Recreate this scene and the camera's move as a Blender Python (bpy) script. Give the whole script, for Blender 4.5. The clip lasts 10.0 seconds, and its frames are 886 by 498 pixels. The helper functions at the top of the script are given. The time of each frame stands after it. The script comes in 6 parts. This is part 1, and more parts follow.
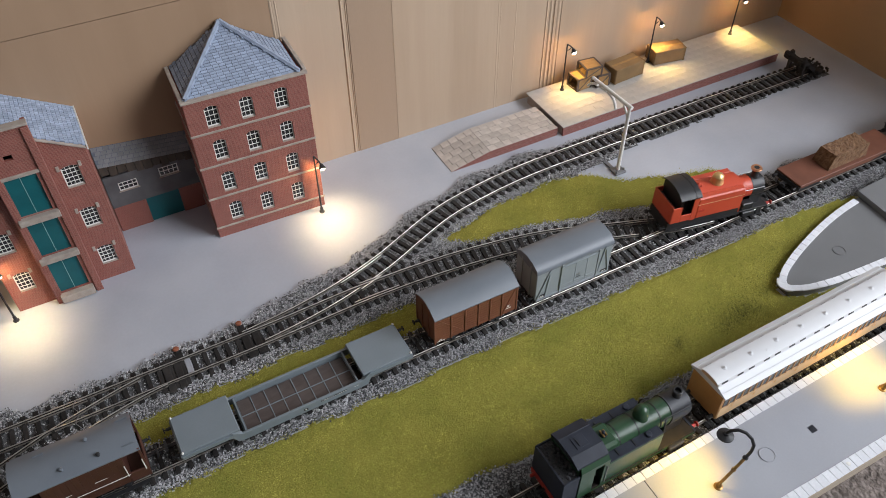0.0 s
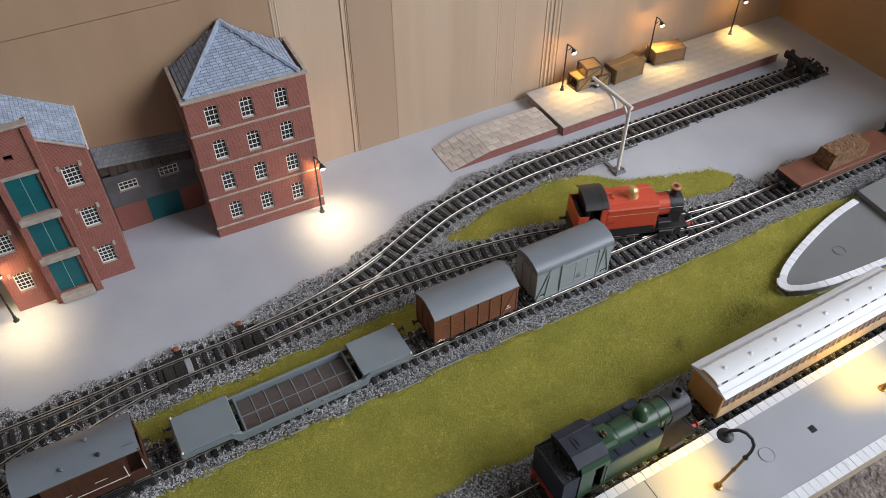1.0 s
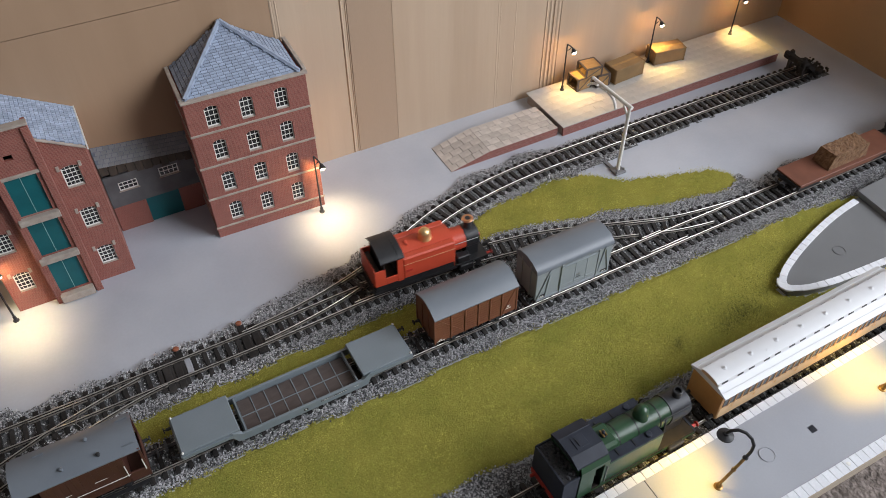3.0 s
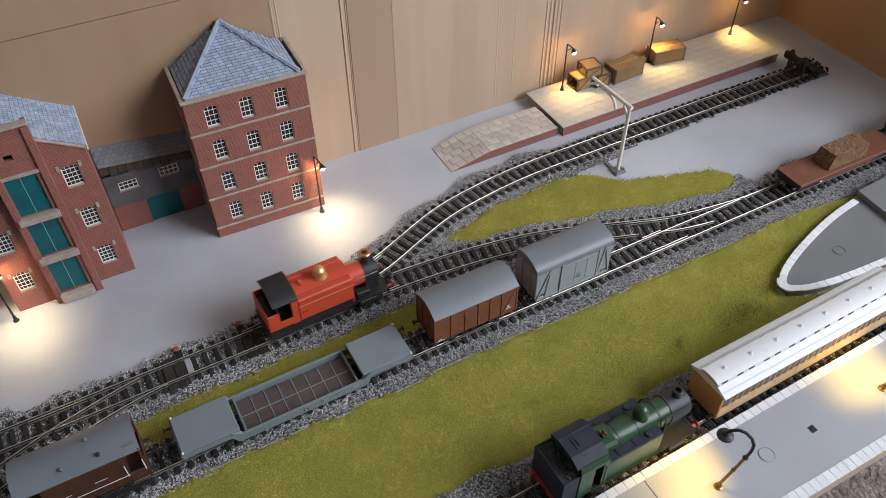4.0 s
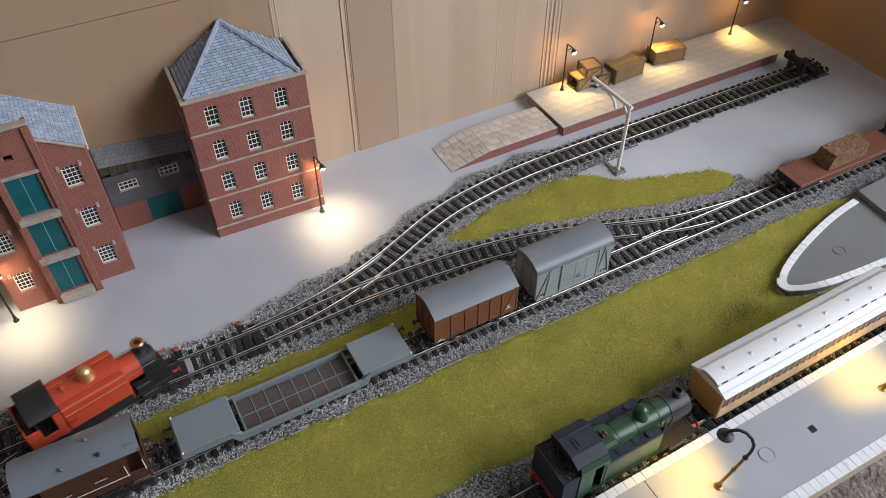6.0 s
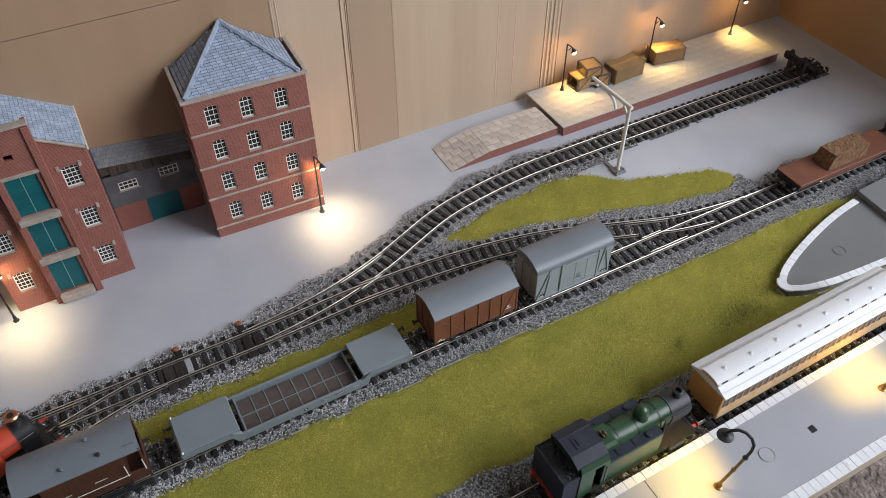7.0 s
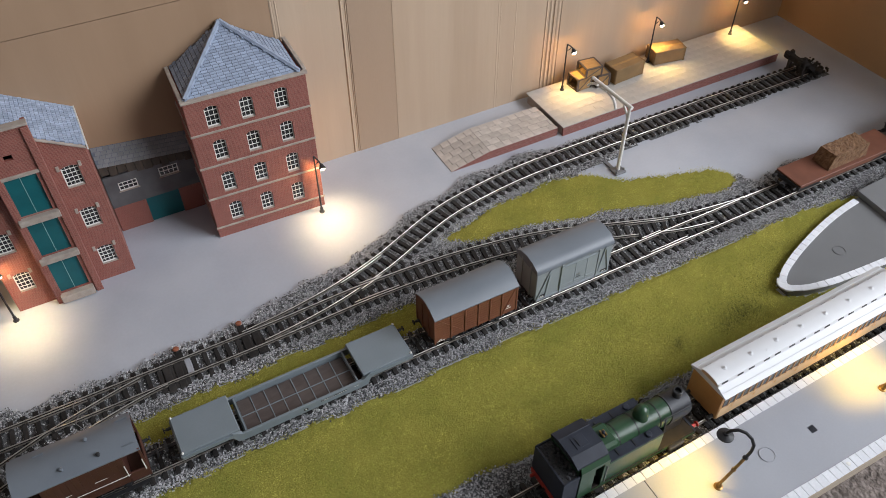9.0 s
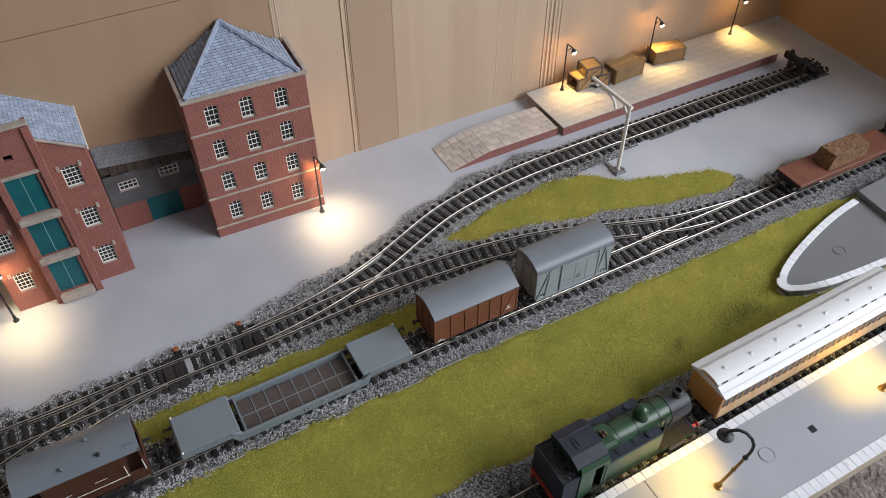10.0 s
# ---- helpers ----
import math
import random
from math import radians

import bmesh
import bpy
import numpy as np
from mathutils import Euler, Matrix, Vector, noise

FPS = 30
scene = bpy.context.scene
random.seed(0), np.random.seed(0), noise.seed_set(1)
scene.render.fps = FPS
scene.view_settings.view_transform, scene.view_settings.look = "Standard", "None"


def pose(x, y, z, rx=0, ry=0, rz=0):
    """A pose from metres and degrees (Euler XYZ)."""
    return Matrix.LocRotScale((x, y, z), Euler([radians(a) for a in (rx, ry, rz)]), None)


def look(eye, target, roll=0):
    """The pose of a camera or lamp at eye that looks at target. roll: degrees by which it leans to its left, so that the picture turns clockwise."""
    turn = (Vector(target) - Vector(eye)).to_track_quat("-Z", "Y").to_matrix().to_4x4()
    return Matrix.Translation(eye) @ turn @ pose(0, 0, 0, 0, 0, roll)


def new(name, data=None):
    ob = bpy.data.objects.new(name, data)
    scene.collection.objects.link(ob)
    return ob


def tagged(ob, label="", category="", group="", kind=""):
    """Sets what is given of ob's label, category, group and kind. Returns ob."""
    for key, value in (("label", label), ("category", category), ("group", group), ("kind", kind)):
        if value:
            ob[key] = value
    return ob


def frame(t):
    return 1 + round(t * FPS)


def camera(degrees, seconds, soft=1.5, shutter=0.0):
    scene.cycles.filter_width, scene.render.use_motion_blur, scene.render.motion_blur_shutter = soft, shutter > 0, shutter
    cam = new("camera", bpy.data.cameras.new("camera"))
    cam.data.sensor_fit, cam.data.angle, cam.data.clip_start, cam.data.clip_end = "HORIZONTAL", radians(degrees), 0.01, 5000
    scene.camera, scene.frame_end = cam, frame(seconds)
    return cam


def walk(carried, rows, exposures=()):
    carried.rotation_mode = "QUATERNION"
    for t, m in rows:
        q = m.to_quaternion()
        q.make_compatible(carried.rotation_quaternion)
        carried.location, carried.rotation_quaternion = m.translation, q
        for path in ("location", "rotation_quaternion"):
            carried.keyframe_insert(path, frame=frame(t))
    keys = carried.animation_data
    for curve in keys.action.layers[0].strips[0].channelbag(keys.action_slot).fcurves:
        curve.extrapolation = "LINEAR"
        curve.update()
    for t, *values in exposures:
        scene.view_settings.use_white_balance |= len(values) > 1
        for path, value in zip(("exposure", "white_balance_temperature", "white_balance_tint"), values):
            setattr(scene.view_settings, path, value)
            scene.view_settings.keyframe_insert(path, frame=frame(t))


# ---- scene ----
# A model railway (16.5 mm gauge) on a painted board. Lengths below are in millimetres; MM turns them into metres.
MM = 0.001
EYE = Vector((0.0, 0.0, 478.4)) * MM
YAW, DOWN, ROLL = radians(28.0), radians(45.489), -0.313
AHEAD = Vector((math.sin(YAW) * math.cos(DOWN), math.cos(YAW) * math.cos(DOWN), -math.sin(DOWN)))
cam = camera(59.28, 10.0, 0.8, 0.5)
STAND = look(EYE, EYE + AHEAD, ROLL)
walk(cam, [(0.0, STAND), (10.0, STAND)])

# ---- light ----
scene.view_settings.exposure = 0.0
world = bpy.data.worlds.new("world")
scene.world = world
world.use_nodes = True
sky = world.node_tree.nodes.new("ShaderNodeTexSky")
sky.sky_type, sky.sun_disc = "NISHITA", False
sky.sun_elevation, sky.sun_rotation = radians(35), radians(150)
world.node_tree.links.new(sky.outputs[0], world.node_tree.nodes["Background"].inputs[0])
world.node_tree.nodes["Background"].inputs[1].default_value = 0.1


def window_light():
    d = bpy.data.lights.new("window_daylight", "AREA")
    d.shape, d.size, d.size_y, d.energy, d.color = "RECTANGLE", 1.6, 1.3, 64.5, (0.915, 0.955, 1.03)
    ob = new("window_daylight", d)
    ob.matrix_world = look((1.65, -0.831, 1.2), (0.3, 0.45, 0.0))


window_light()


# ---- helpers ----
def thing(name, x, y, z=0, rz=0, rx=0, ry=0, label="", category="", group="", kind=""):
    ob = new(name)
    ob.empty_display_size = 0.01
    ob.matrix_basis = pose(x * MM, y * MM, z * MM, rx, ry, rz)
    return tagged(ob, label, category, group, kind)


def part(name, bm, material, parent=None, label="", smooth=False, at=None):
    me = bpy.data.meshes.new(name)
    if smooth:
        for f in bm.faces:
            f.smooth = True
    bmesh.ops.scale(bm, vec=(MM, MM, MM), verts=bm.verts)
    bm.to_mesh(me)
    bm.free()
    me.materials.append(material)
    if smooth:
        me.set_sharp_from_angle(angle=radians(40))
    ob = new(name, me)
    ob.parent = parent
    if at:
        ob.location = Vector(at) * MM
    if label:
        ob["label"] = label
    return ob


def again(name, ob, parent, x, y, z, rz=0, rx=0, ry=0):
    """Another piece on the same mesh."""
    o = new(name, ob.data)
    o.parent = parent
    o.matrix_basis = pose(x * MM, y * MM, z * MM, rx, ry, rz)
    return o


def box(bm, x0, x1, y0, y1, z0, z1, bevel=0.0, m=None):
    vs = bmesh.ops.create_cube(bm, size=1)["verts"]
    for v in vs:
        v.co = Vector(((x0 + x1) / 2 + v.co.x * (x1 - x0), (y0 + y1) / 2 + v.co.y * (y1 - y0), (z0 + z1) / 2 + v.co.z * (z1 - z0)))
    if bevel:
        es = list({e for v in vs for e in v.link_edges})
        r = bmesh.ops.bevel(bm, geom=es, offset=bevel, segments=1, affect="EDGES", profile=0.5)
        vs = list({v for f in r["faces"] for v in f.verts})
    if m:
        bmesh.ops.transform(bm, matrix=m, verts=vs)
    return bm


def rod(bm, p, q, r0, r1=None, seg=12):
    p, q = Vector(p), Vector(q)
    m = Matrix.Translation((p + q) / 2) @ (q - p).to_track_quat("Z", "Y").to_matrix().to_4x4()
    bmesh.ops.create_cone(bm, cap_ends=True, segments=seg, radius1=r0, radius2=r0 if r1 is None else r1, depth=(q - p).length, matrix=m)
    return bm


def lathe(bm, profile, at=(0, 0, 0), seg=20, m=None):
    """Turns a profile of (radius, height) round the z axis."""
    rings = []
    for r, z in profile:
        rings.append([bm.verts.new(Vector((at[0] + r * math.cos(2 * math.pi * k / seg), at[1] + r * math.sin(2 * math.pi * k / seg), at[2] + z))) for k in range(seg)])
    for a, b in zip(rings, rings[1:]):
        for k in range(seg):
            bm.faces.new((a[k], a[(k + 1) % seg], b[(k + 1) % seg], b[k]))
    bm.faces.new(rings[0][::-1])
    bm.faces.new(rings[-1])
    if m:
        bmesh.ops.transform(bm, matrix=m, verts=[v for r in rings for v in r])
    return bm


def prism(bm, outline, axis, a, b):
    """Extrudes an outline along an axis from a to b. The outline lies in (y, z), (x, z) or (x, y)."""
    def put(u, v, w):
        return {"x": (w, u, v), "y": (u, w, v), "z": (u, v, w)}[axis]
    lo = [bm.verts.new(put(u, v, a)) for u, v in outline]
    hi = [bm.verts.new(put(u, v, b)) for u, v in outline]
    n = len(outline)
    bm.faces.new(lo), bm.faces.new(hi[::-1])
    for k in range(n):
        bm.faces.new((lo[k], hi[k], hi[(k + 1) % n], lo[(k + 1) % n]))
    bmesh.ops.recalc_face_normals(bm, faces=bm.faces)
    return bm


def tube(bm, pts, r, seg=8):
    pts = [Vector(p) for p in pts]
    rings = []
    for k, p in enumerate(pts):
        d = (pts[min(k + 1, len(pts) - 1)] - pts[max(k - 1, 0)]).normalized()
        u = d.orthogonal().normalized() if k == 0 else (u - d * u.dot(d)).normalized()
        w = d.cross(u)
        rings.append([bm.verts.new(p + (u * math.cos(2 * math.pi * j / seg) + w * math.sin(2 * math.pi * j / seg)) * r) for j in range(seg)])
    for a, b in zip(rings, rings[1:]):
        for j in range(seg):
            bm.faces.new((a[j], a[(j + 1) % seg], b[(j + 1) % seg], b[j]))
    bm.faces.new(rings[0][::-1]), bm.faces.new(rings[-1])
    return bm


def B():
    return bmesh.new()


def soup(name, verts, faces, material, parent=None):
    """One mesh from arrays in millimetres."""
    me = bpy.data.meshes.new(name)
    me.from_pydata((np.asarray(verts) * MM).tolist(), [], np.asarray(faces).tolist())
    me.materials.append(material)
    ob = new(name, me)
    ob.parent = parent
    return ob


# ---- materials ----
def mat(name, a, b=None, scale=60.0, rough=0.6, metal=0.0, bump=0.0, bscale=None, fine=0.12, spec=0.5, vary=0.0, island=0.0, coat=0.0, stretch=(1, 1, 1)):
    """A painted or natural surface: two colours mixed by a coarse noise, a fine grain, and relief. scale: features per metre."""
    m = bpy.data.materials.new(name)
    m.use_nodes = True
    t, nodes = m.node_tree, m.node_tree.nodes
    link = t.links.new
    p = nodes["Principled BSDF"]
    co = nodes.new("ShaderNodeTexCoord")
    mp = nodes.new("ShaderNodeMapping")
    mp.inputs["Scale"].default_value = stretch
    link(co.outputs["Object"], mp.inputs[0])
    n1 = nodes.new("ShaderNodeTexNoise")
    n1.inputs["Scale"].default_value, n1.inputs["Detail"].default_value = scale, 5
    link(mp.outputs[0], n1.inputs[0])
    ramp = nodes.new("ShaderNodeMapRange")
    ramp.inputs[1].default_value, ramp.inputs[2].default_value = 0.3, 0.7
    link(n1.outputs[0], ramp.inputs[0])
    mix = nodes.new("ShaderNodeMix")
    mix.data_type = "RGBA"
    mix.inputs[6].default_value, mix.inputs[7].default_value = (*a, 1), (*(b or a), 1)
    link(ramp.outputs[0], mix.inputs[0])
    n2 = nodes.new("ShaderNodeTexNoise")
    n2.inputs["Scale"].default_value, n2.inputs["Detail"].default_value = bscale or scale * 9, 3
    link(mp.outputs[0], n2.inputs[0])
    g = nodes.new("ShaderNodeMapRange")
    g.inputs[3].default_value, g.inputs[4].default_value = 1 - fine, 1 + fine
    link(n2.outputs[0], g.inputs[0])
    value = g.outputs[0]
    for amount, kind in ((vary, "ShaderNodeObjectInfo"), (island, "ShaderNodeNewGeometry")):
        if amount:
            oi = nodes.new(kind)
            r = nodes.new("ShaderNodeMapRange")
            r.inputs[3].default_value, r.inputs[4].default_value = 1 - amount, 1 + amount
            link(oi.outputs["Random" if kind.endswith("Info") else "Random Per Island"], r.inputs[0])
            x = nodes.new("ShaderNodeMath")
            x.operation = "MULTIPLY"
            link(value, x.inputs[0]), link(r.outputs[0], x.inputs[1])
            value = x.outputs[0]
    hsv = nodes.new("ShaderNodeHueSaturation")
    link(mix.outputs[2], hsv.inputs["Color"]), link(value, hsv.inputs["Value"])
    link(hsv.outputs[0], p.inputs["Base Color"])
    p.inputs["Roughness"].default_value, p.inputs["Metallic"].default_value = rough, metal
    p.inputs["Specular IOR Level"].default_value = spec
    p.inputs["Coat Weight"].default_value = coat
    rr = nodes.new("ShaderNodeMapRange")
    rr.inputs[3].default_value, rr.inputs[4].default_value = max(rough - 0.08, 0.05), min(rough + 0.08, 1)
    link(n2.outputs[0], rr.inputs[0]), link(rr.outputs[0], p.inputs["Roughness"])
    if bump:
        bp = nodes.new("ShaderNodeBump")
        bp.inputs["Strength"].default_value, bp.inputs["Distance"].default_value = 1.0, bump * MM
        link(n2.outputs[0], bp.inputs["Height"]), link(bp.outputs[0], p.inputs["Normal"])
    return m


def glow(name, colour, strength):
    m = bpy.data.materials.new(name)
    m.use_nodes = True
    p = m.node_tree.nodes["Principled BSDF"]
    p.inputs["Base Color"].default_value = (*colour, 1)
    p.inputs["Emission Color"].default_value, p.inputs["Emission Strength"].default_value = (*colour, 1), strength
    return m


def masonry(name, brick1, brick2, mortar, w, h, joint, plane="XZ", rough=0.8, bump=0.15):
    """Small bricks of w by h millimetres, laid in the plane of the wall."""
    m = mat(name, brick1, brick2, 120, rough, bump=0.05, bscale=3000)
    t, nodes = m.node_tree, m.node_tree.nodes
    p = nodes["Principled BSDF"]
    co = nodes.new("ShaderNodeTexCoord")
    sp, cb = nodes.new("ShaderNodeSeparateXYZ"), nodes.new("ShaderNodeCombineXYZ")
    t.links.new(co.outputs["Object"], sp.inputs[0])
    if plane == "XZ":
        add = nodes.new("ShaderNodeMath")
        t.links.new(sp.outputs["X"], add.inputs[0]), t.links.new(sp.outputs["Y"], add.inputs[1])
        t.links.new(add.outputs[0], cb.inputs[0]), t.links.new(sp.outputs["Z"], cb.inputs[1])
    else:
        t.links.new(sp.outputs["X"], cb.inputs[0]), t.links.new(sp.outputs["Y"], cb.inputs[1])
    br = nodes.new("ShaderNodeTexBrick")
    br.inputs["Scale"].default_value = 1.0 / MM
    br.inputs["Brick Width"].default_value, br.inputs["Row Height"].default_value, br.inputs["Mortar Size"].default_value = w, h, joint
    br.inputs["Mortar"].default_value = (*mortar, 1)
    t.links.new(cb.outputs[0], br.inputs[0])
    old = p.inputs["Base Color"].links[0].from_socket
    t.links.new(old, br.inputs["Color1"])
    dark = nodes.new("ShaderNodeHueSaturation")
    dark.inputs["Value"].default_value = 0.78
    t.links.new(old, dark.inputs["Color"]), t.links.new(dark.outputs[0], br.inputs["Color2"])
    t.links.new(br.outputs["Color"], p.inputs["Base Color"])
    bp = nodes.new("ShaderNodeBump")
    bp.inputs["Distance"].default_value, bp.invert = bump * MM, True
    t.links.new(br.outputs["Fac"], bp.inputs["Height"]), t.links.new(bp.outputs[0], p.inputs["Normal"])
    return m


M_BOARD = mat("grey_board_paint", (0.42, 0.445, 0.50), (0.50, 0.52, 0.57), 16, 0.5, bump=0.03, bscale=420, fine=0.05)
M_CARD = mat("cardboard", (0.455, 0.338, 0.24), (0.525, 0.40, 0.292), 9, 0.75, bump=0.22, bscale=34, fine=0.035, spec=0.25, stretch=(3, 3, 0.25))
# Redder card, also darkened: the light's fading towards the west is painted in.
M_CARD_WEST = mat("warm_shaded_cardboard", (0.325, 0.213, 0.133), (0.38, 0.254, 0.163), 6, 0.75, bump=0.2, bscale=34, fine=0.035, spec=0.25, stretch=(3, 3, 0.4))
M_CARD_END = mat("brown_cardboard", (0.39, 0.245, 0.13), (0.45, 0.29, 0.16), 4, 0.8, bump=0.02, bscale=900, fine=0.06, spec=0.2)
M_CARD_DARK = mat("darker_cardboard", (0.36, 0.255, 0.178), (0.42, 0.305, 0.215), 3.5, 0.8, bump=0.02, bscale=900, fine=0.06, spec=0.2, stretch=(3, 3, 0.25))
M_CARPET = mat("carpet", (0.13, 0.105, 0.09), (0.31, 0.26, 0.23), 150, 0.95, bump=4.0, bscale=260, fine=0.4, spec=0.1)
# Tone of the unseen room, set by how much light it should bounce.
M_PLASTER = mat("unseen_room_paint", (0.43, 0.425, 0.415), (0.48, 0.475, 0.465), 2, 0.85)
M_BRICK = masonry("red_brick", (0.265, 0.081, 0.062), (0.36, 0.118, 0.092), (0.35, 0.17, 0.135), 2.9, 1.05, 0.17)
M_BRICK2 = masonry("platform_brick", (0.25, 0.075, 0.06), (0.31, 0.1, 0.08), (0.36, 0.21, 0.18), 2.9, 1.0, 0.15)
M_STONE = mat("pale_stone", (0.33, 0.275, 0.235), (0.45, 0.39, 0.335), 160, 0.75, bump=0.05, bscale=1500)
M_SLATE = mat("grey_blue_slate", (0.255, 0.31, 0.41), (0.35, 0.41, 0.52), 150, 0.5, bump=0.05, bscale=1800, vary=0.16, island=0.16)
M_ROOFGAP = mat("dark_roof_joint", (0.12, 0.135, 0.17), (0.16, 0.175, 0.215), 120, 0.8)
M_DARKROOF = mat("weathered_grey_slate", (0.16, 0.165, 0.175), (0.26, 0.265, 0.275), 100, 0.7, bump=0.05, bscale=1800, vary=0.12, island=0.15)
M_SHED = mat("dark_grey_timber", (0.085, 0.085, 0.09), (0.13, 0.13, 0.135), 80, 0.7, bump=0.04, bscale=1200)
M_STAINED = mat("stained_dark_boards", (0.05, 0.042, 0.035), (0.1, 0.075, 0.055), 90, 0.75, bump=0.05, bscale=900, vary=0.2, stretch=(2, 2, 0.4))
M_TEAL = mat("teal_door_paint", (0.002, 0.092, 0.108), (0.005, 0.125, 0.142), 60, 0.5, bump=0.03, bscale=900)
M_WHITE = mat("white_frame_paint", (0.74, 0.73, 0.70), (0.8, 0.79, 0.76), 100, 0.5)
M_PANE = mat("dark_window_glazing", (0.03, 0.03, 0.031), (0.046, 0.045, 0.046), 50, 0.2)
M_RAIL = mat("nickel_silver_rail", (0.62, 0.595, 0.56), (0.74, 0.71, 0.67), 80, 0.33, 0.85, bump=0.02, bscale=900)
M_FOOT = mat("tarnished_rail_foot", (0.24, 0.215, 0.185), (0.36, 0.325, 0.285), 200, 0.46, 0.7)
# Near-black web: the shade below the rail head is put into its colour.
M_WEB = mat("shaded_rail_side", (0.025, 0.021, 0.018), (0.045, 0.037, 0.03), 200, 0.75, 0.0)
M_SLEEPER = mat("black_plastic_sleeper", (0.018, 0.017, 0.017), (0.036, 0.032, 0.03), 220, 0.7, spec=0.3, bump=0.06, bscale=1500, vary=0.35)
M_BED = mat("ballast_bed", (0.06, 0.06, 0.063), (0.17, 0.17, 0.175), 600, 0.9, bump=0.6, bscale=1100, fine=0.5)
M_CHIP = mat("granite_chippings", (0.30, 0.30, 0.31), (0.42, 0.42, 0.43), 100, 0.55, island=0.8, fine=0.1)
M_GRASS_BASE = mat("grass_mat", (0.26, 0.25, 0.05), (0.36, 0.325, 0.068), 35, 0.95, bump=0.8, bscale=900, fine=0.3, spec=0.1)
M_GRASS = mat("static_grass_fibre", (0.295, 0.31, 0.056), (0.555, 0.485, 0.108), 30, 0.8, island=0.4, fine=0.36, bscale=280, spec=0.15)
M_TUFT = mat("dark_grass_fibre", (0.075, 0.082, 0.024), (0.14, 0.14, 0.04), 60, 0.85, island=0.3, spec=0.15)
M_GREYVAN = mat("pale_grey_wagon_paint", (0.27, 0.305, 0.32), (0.30, 0.335, 0.35), 40, 0.5, bump=0.015, bscale=1200, fine=0.06)
M_ROOFGREY = mat("grey_roof_plastic", (0.155, 0.175, 0.20), (0.175, 0.195, 0.22), 30, 0.42, bump=0.01, bscale=900, fine=0.04)
M_BROWN = mat("bauxite_brown_plastic", (0.17, 0.062, 0.034), (0.2, 0.076, 0.042), 50, 0.45, bump=0.02, bscale=1200, fine=0.08)
M_BRAKE = mat("dark_brown_wagon_plastic", (0.066, 0.024, 0.017), (0.085, 0.031, 0.021), 50, 0.5, bump=0.02, bscale=1200, fine=0.08)
M_LOWGREY = mat("blue_grey_wagon_plastic", (0.185, 0.22, 0.24), (0.205, 0.24, 0.265), 40, 0.42, bump=0.01, bscale=900, fine=0.05)
M_DECK = mat("dark_brown_floor_boards", (0.07, 0.052, 0.047), (0.1, 0.078, 0.07), 90, 0.6, bump=0.05, bscale=1200, stretch=(1, 4, 1))
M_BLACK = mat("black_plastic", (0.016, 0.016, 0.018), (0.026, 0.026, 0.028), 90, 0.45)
M_RED = mat("red_loco_paint", (0.53, 0.066, 0.031), (0.58, 0.078, 0.037), 40, 0.42, fine=0.04)
M_BUFRED = mat("red_buffer_paint", (0.42, 0.03, 0.02), (0.5, 0.04, 0.025), 200, 0.45)
M_GOLD = mat("brass", (0.78, 0.53, 0.24), (0.84, 0.59, 0.28), 50, 0.42, 0.9)
M_BRONZE = mat("aged_brass", (0.26, 0.16, 0.06), (0.4, 0.25, 0.1), 300, 0.4, 0.9)
M_COPPER = mat("copper", (0.72, 0.36, 0.2), (0.8, 0.42, 0.24), 50, 0.3, 1.0)
M_STEEL = mat("dull_steel", (0.35, 0.35, 0.35), (0.45, 0.44, 0.43), 80, 0.35, 1.0)
M_GREEN = mat("dark_green_loco_paint", (0.019, 0.056, 0.026), (0.025, 0.07, 0.032), 40, 0.33, fine=0.05)
M_SOOT = mat("dark_blue_grey_paint", (0.017, 0.021, 0.032), (0.03, 0.035, 0.05), 90, 0.55, spec=0.35)
M_GRIME = mat("grimy_black_plate", (0.018, 0.016, 0.014), (0.034, 0.028, 0.022), 120, 0.8, bump=0.05, bscale=1200, spec=0.15)
M_COACHWHITE = mat("white_coach_roof", (0.66, 0.67, 0.69), (0.73, 0.735, 0.75), 20, 0.4, fine=0.03)
M_TEAK = mat("varnished_brown_coach_side", (0.40, 0.19, 0.06), (0.5, 0.26, 0.09), 40, 0.4, fine=0.1)
M_CREAM = mat("tan_coach_panel", (0.6, 0.4, 0.22), (0.66, 0.45, 0.26), 40, 0.4)
M_PLATFORM = mat("grey_platform_paint", (0.34, 0.35, 0.385), (0.39, 0.40, 0.435), 14, 0.5, bump=0.02, bscale=700, fine=0.04)
M_EDGE = mat("white_edge_slab", (0.70, 0.72, 0.76), (0.78, 0.79, 0.82), 60, 0.55, vary=0.06)
M_QUAY = mat("dark_grey_quay_paint", (0.15, 0.153, 0.157), (0.18, 0.184, 0.188), 14, 0.5, bump=0.02, bscale=700, fine=0.05)
M_SLAB = mat("printed_paving_slab", (0.47, 0.415, 0.37), (0.60, 0.545, 0.495), 110, 0.7, vary=0.13, bump=0.03, bscale=1500)
M_SLAB2 = mat("weathered_paving_slab", (0.43, 0.41, 0.38), (0.53, 0.505, 0.465), 60, 0.7, vary=0.04, bump=0.03, bscale=1500)
M_JOINT = mat("dark_joint", (0.06, 0.05, 0.045), (0.09, 0.075, 0.065), 80, 0.9)
M_WOOD = mat("thin_crate_wood", (0.30, 0.175, 0.065), (0.40, 0.24, 0.095), 120, 0.7, bump=0.05, bscale=1500, stretch=(1, 5, 1))
M_PARCEL = mat("brown_card_box", (0.205, 0.128, 0.056), (0.27, 0.17, 0.078), 70, 0.6, bump=0.04, bscale=1200)
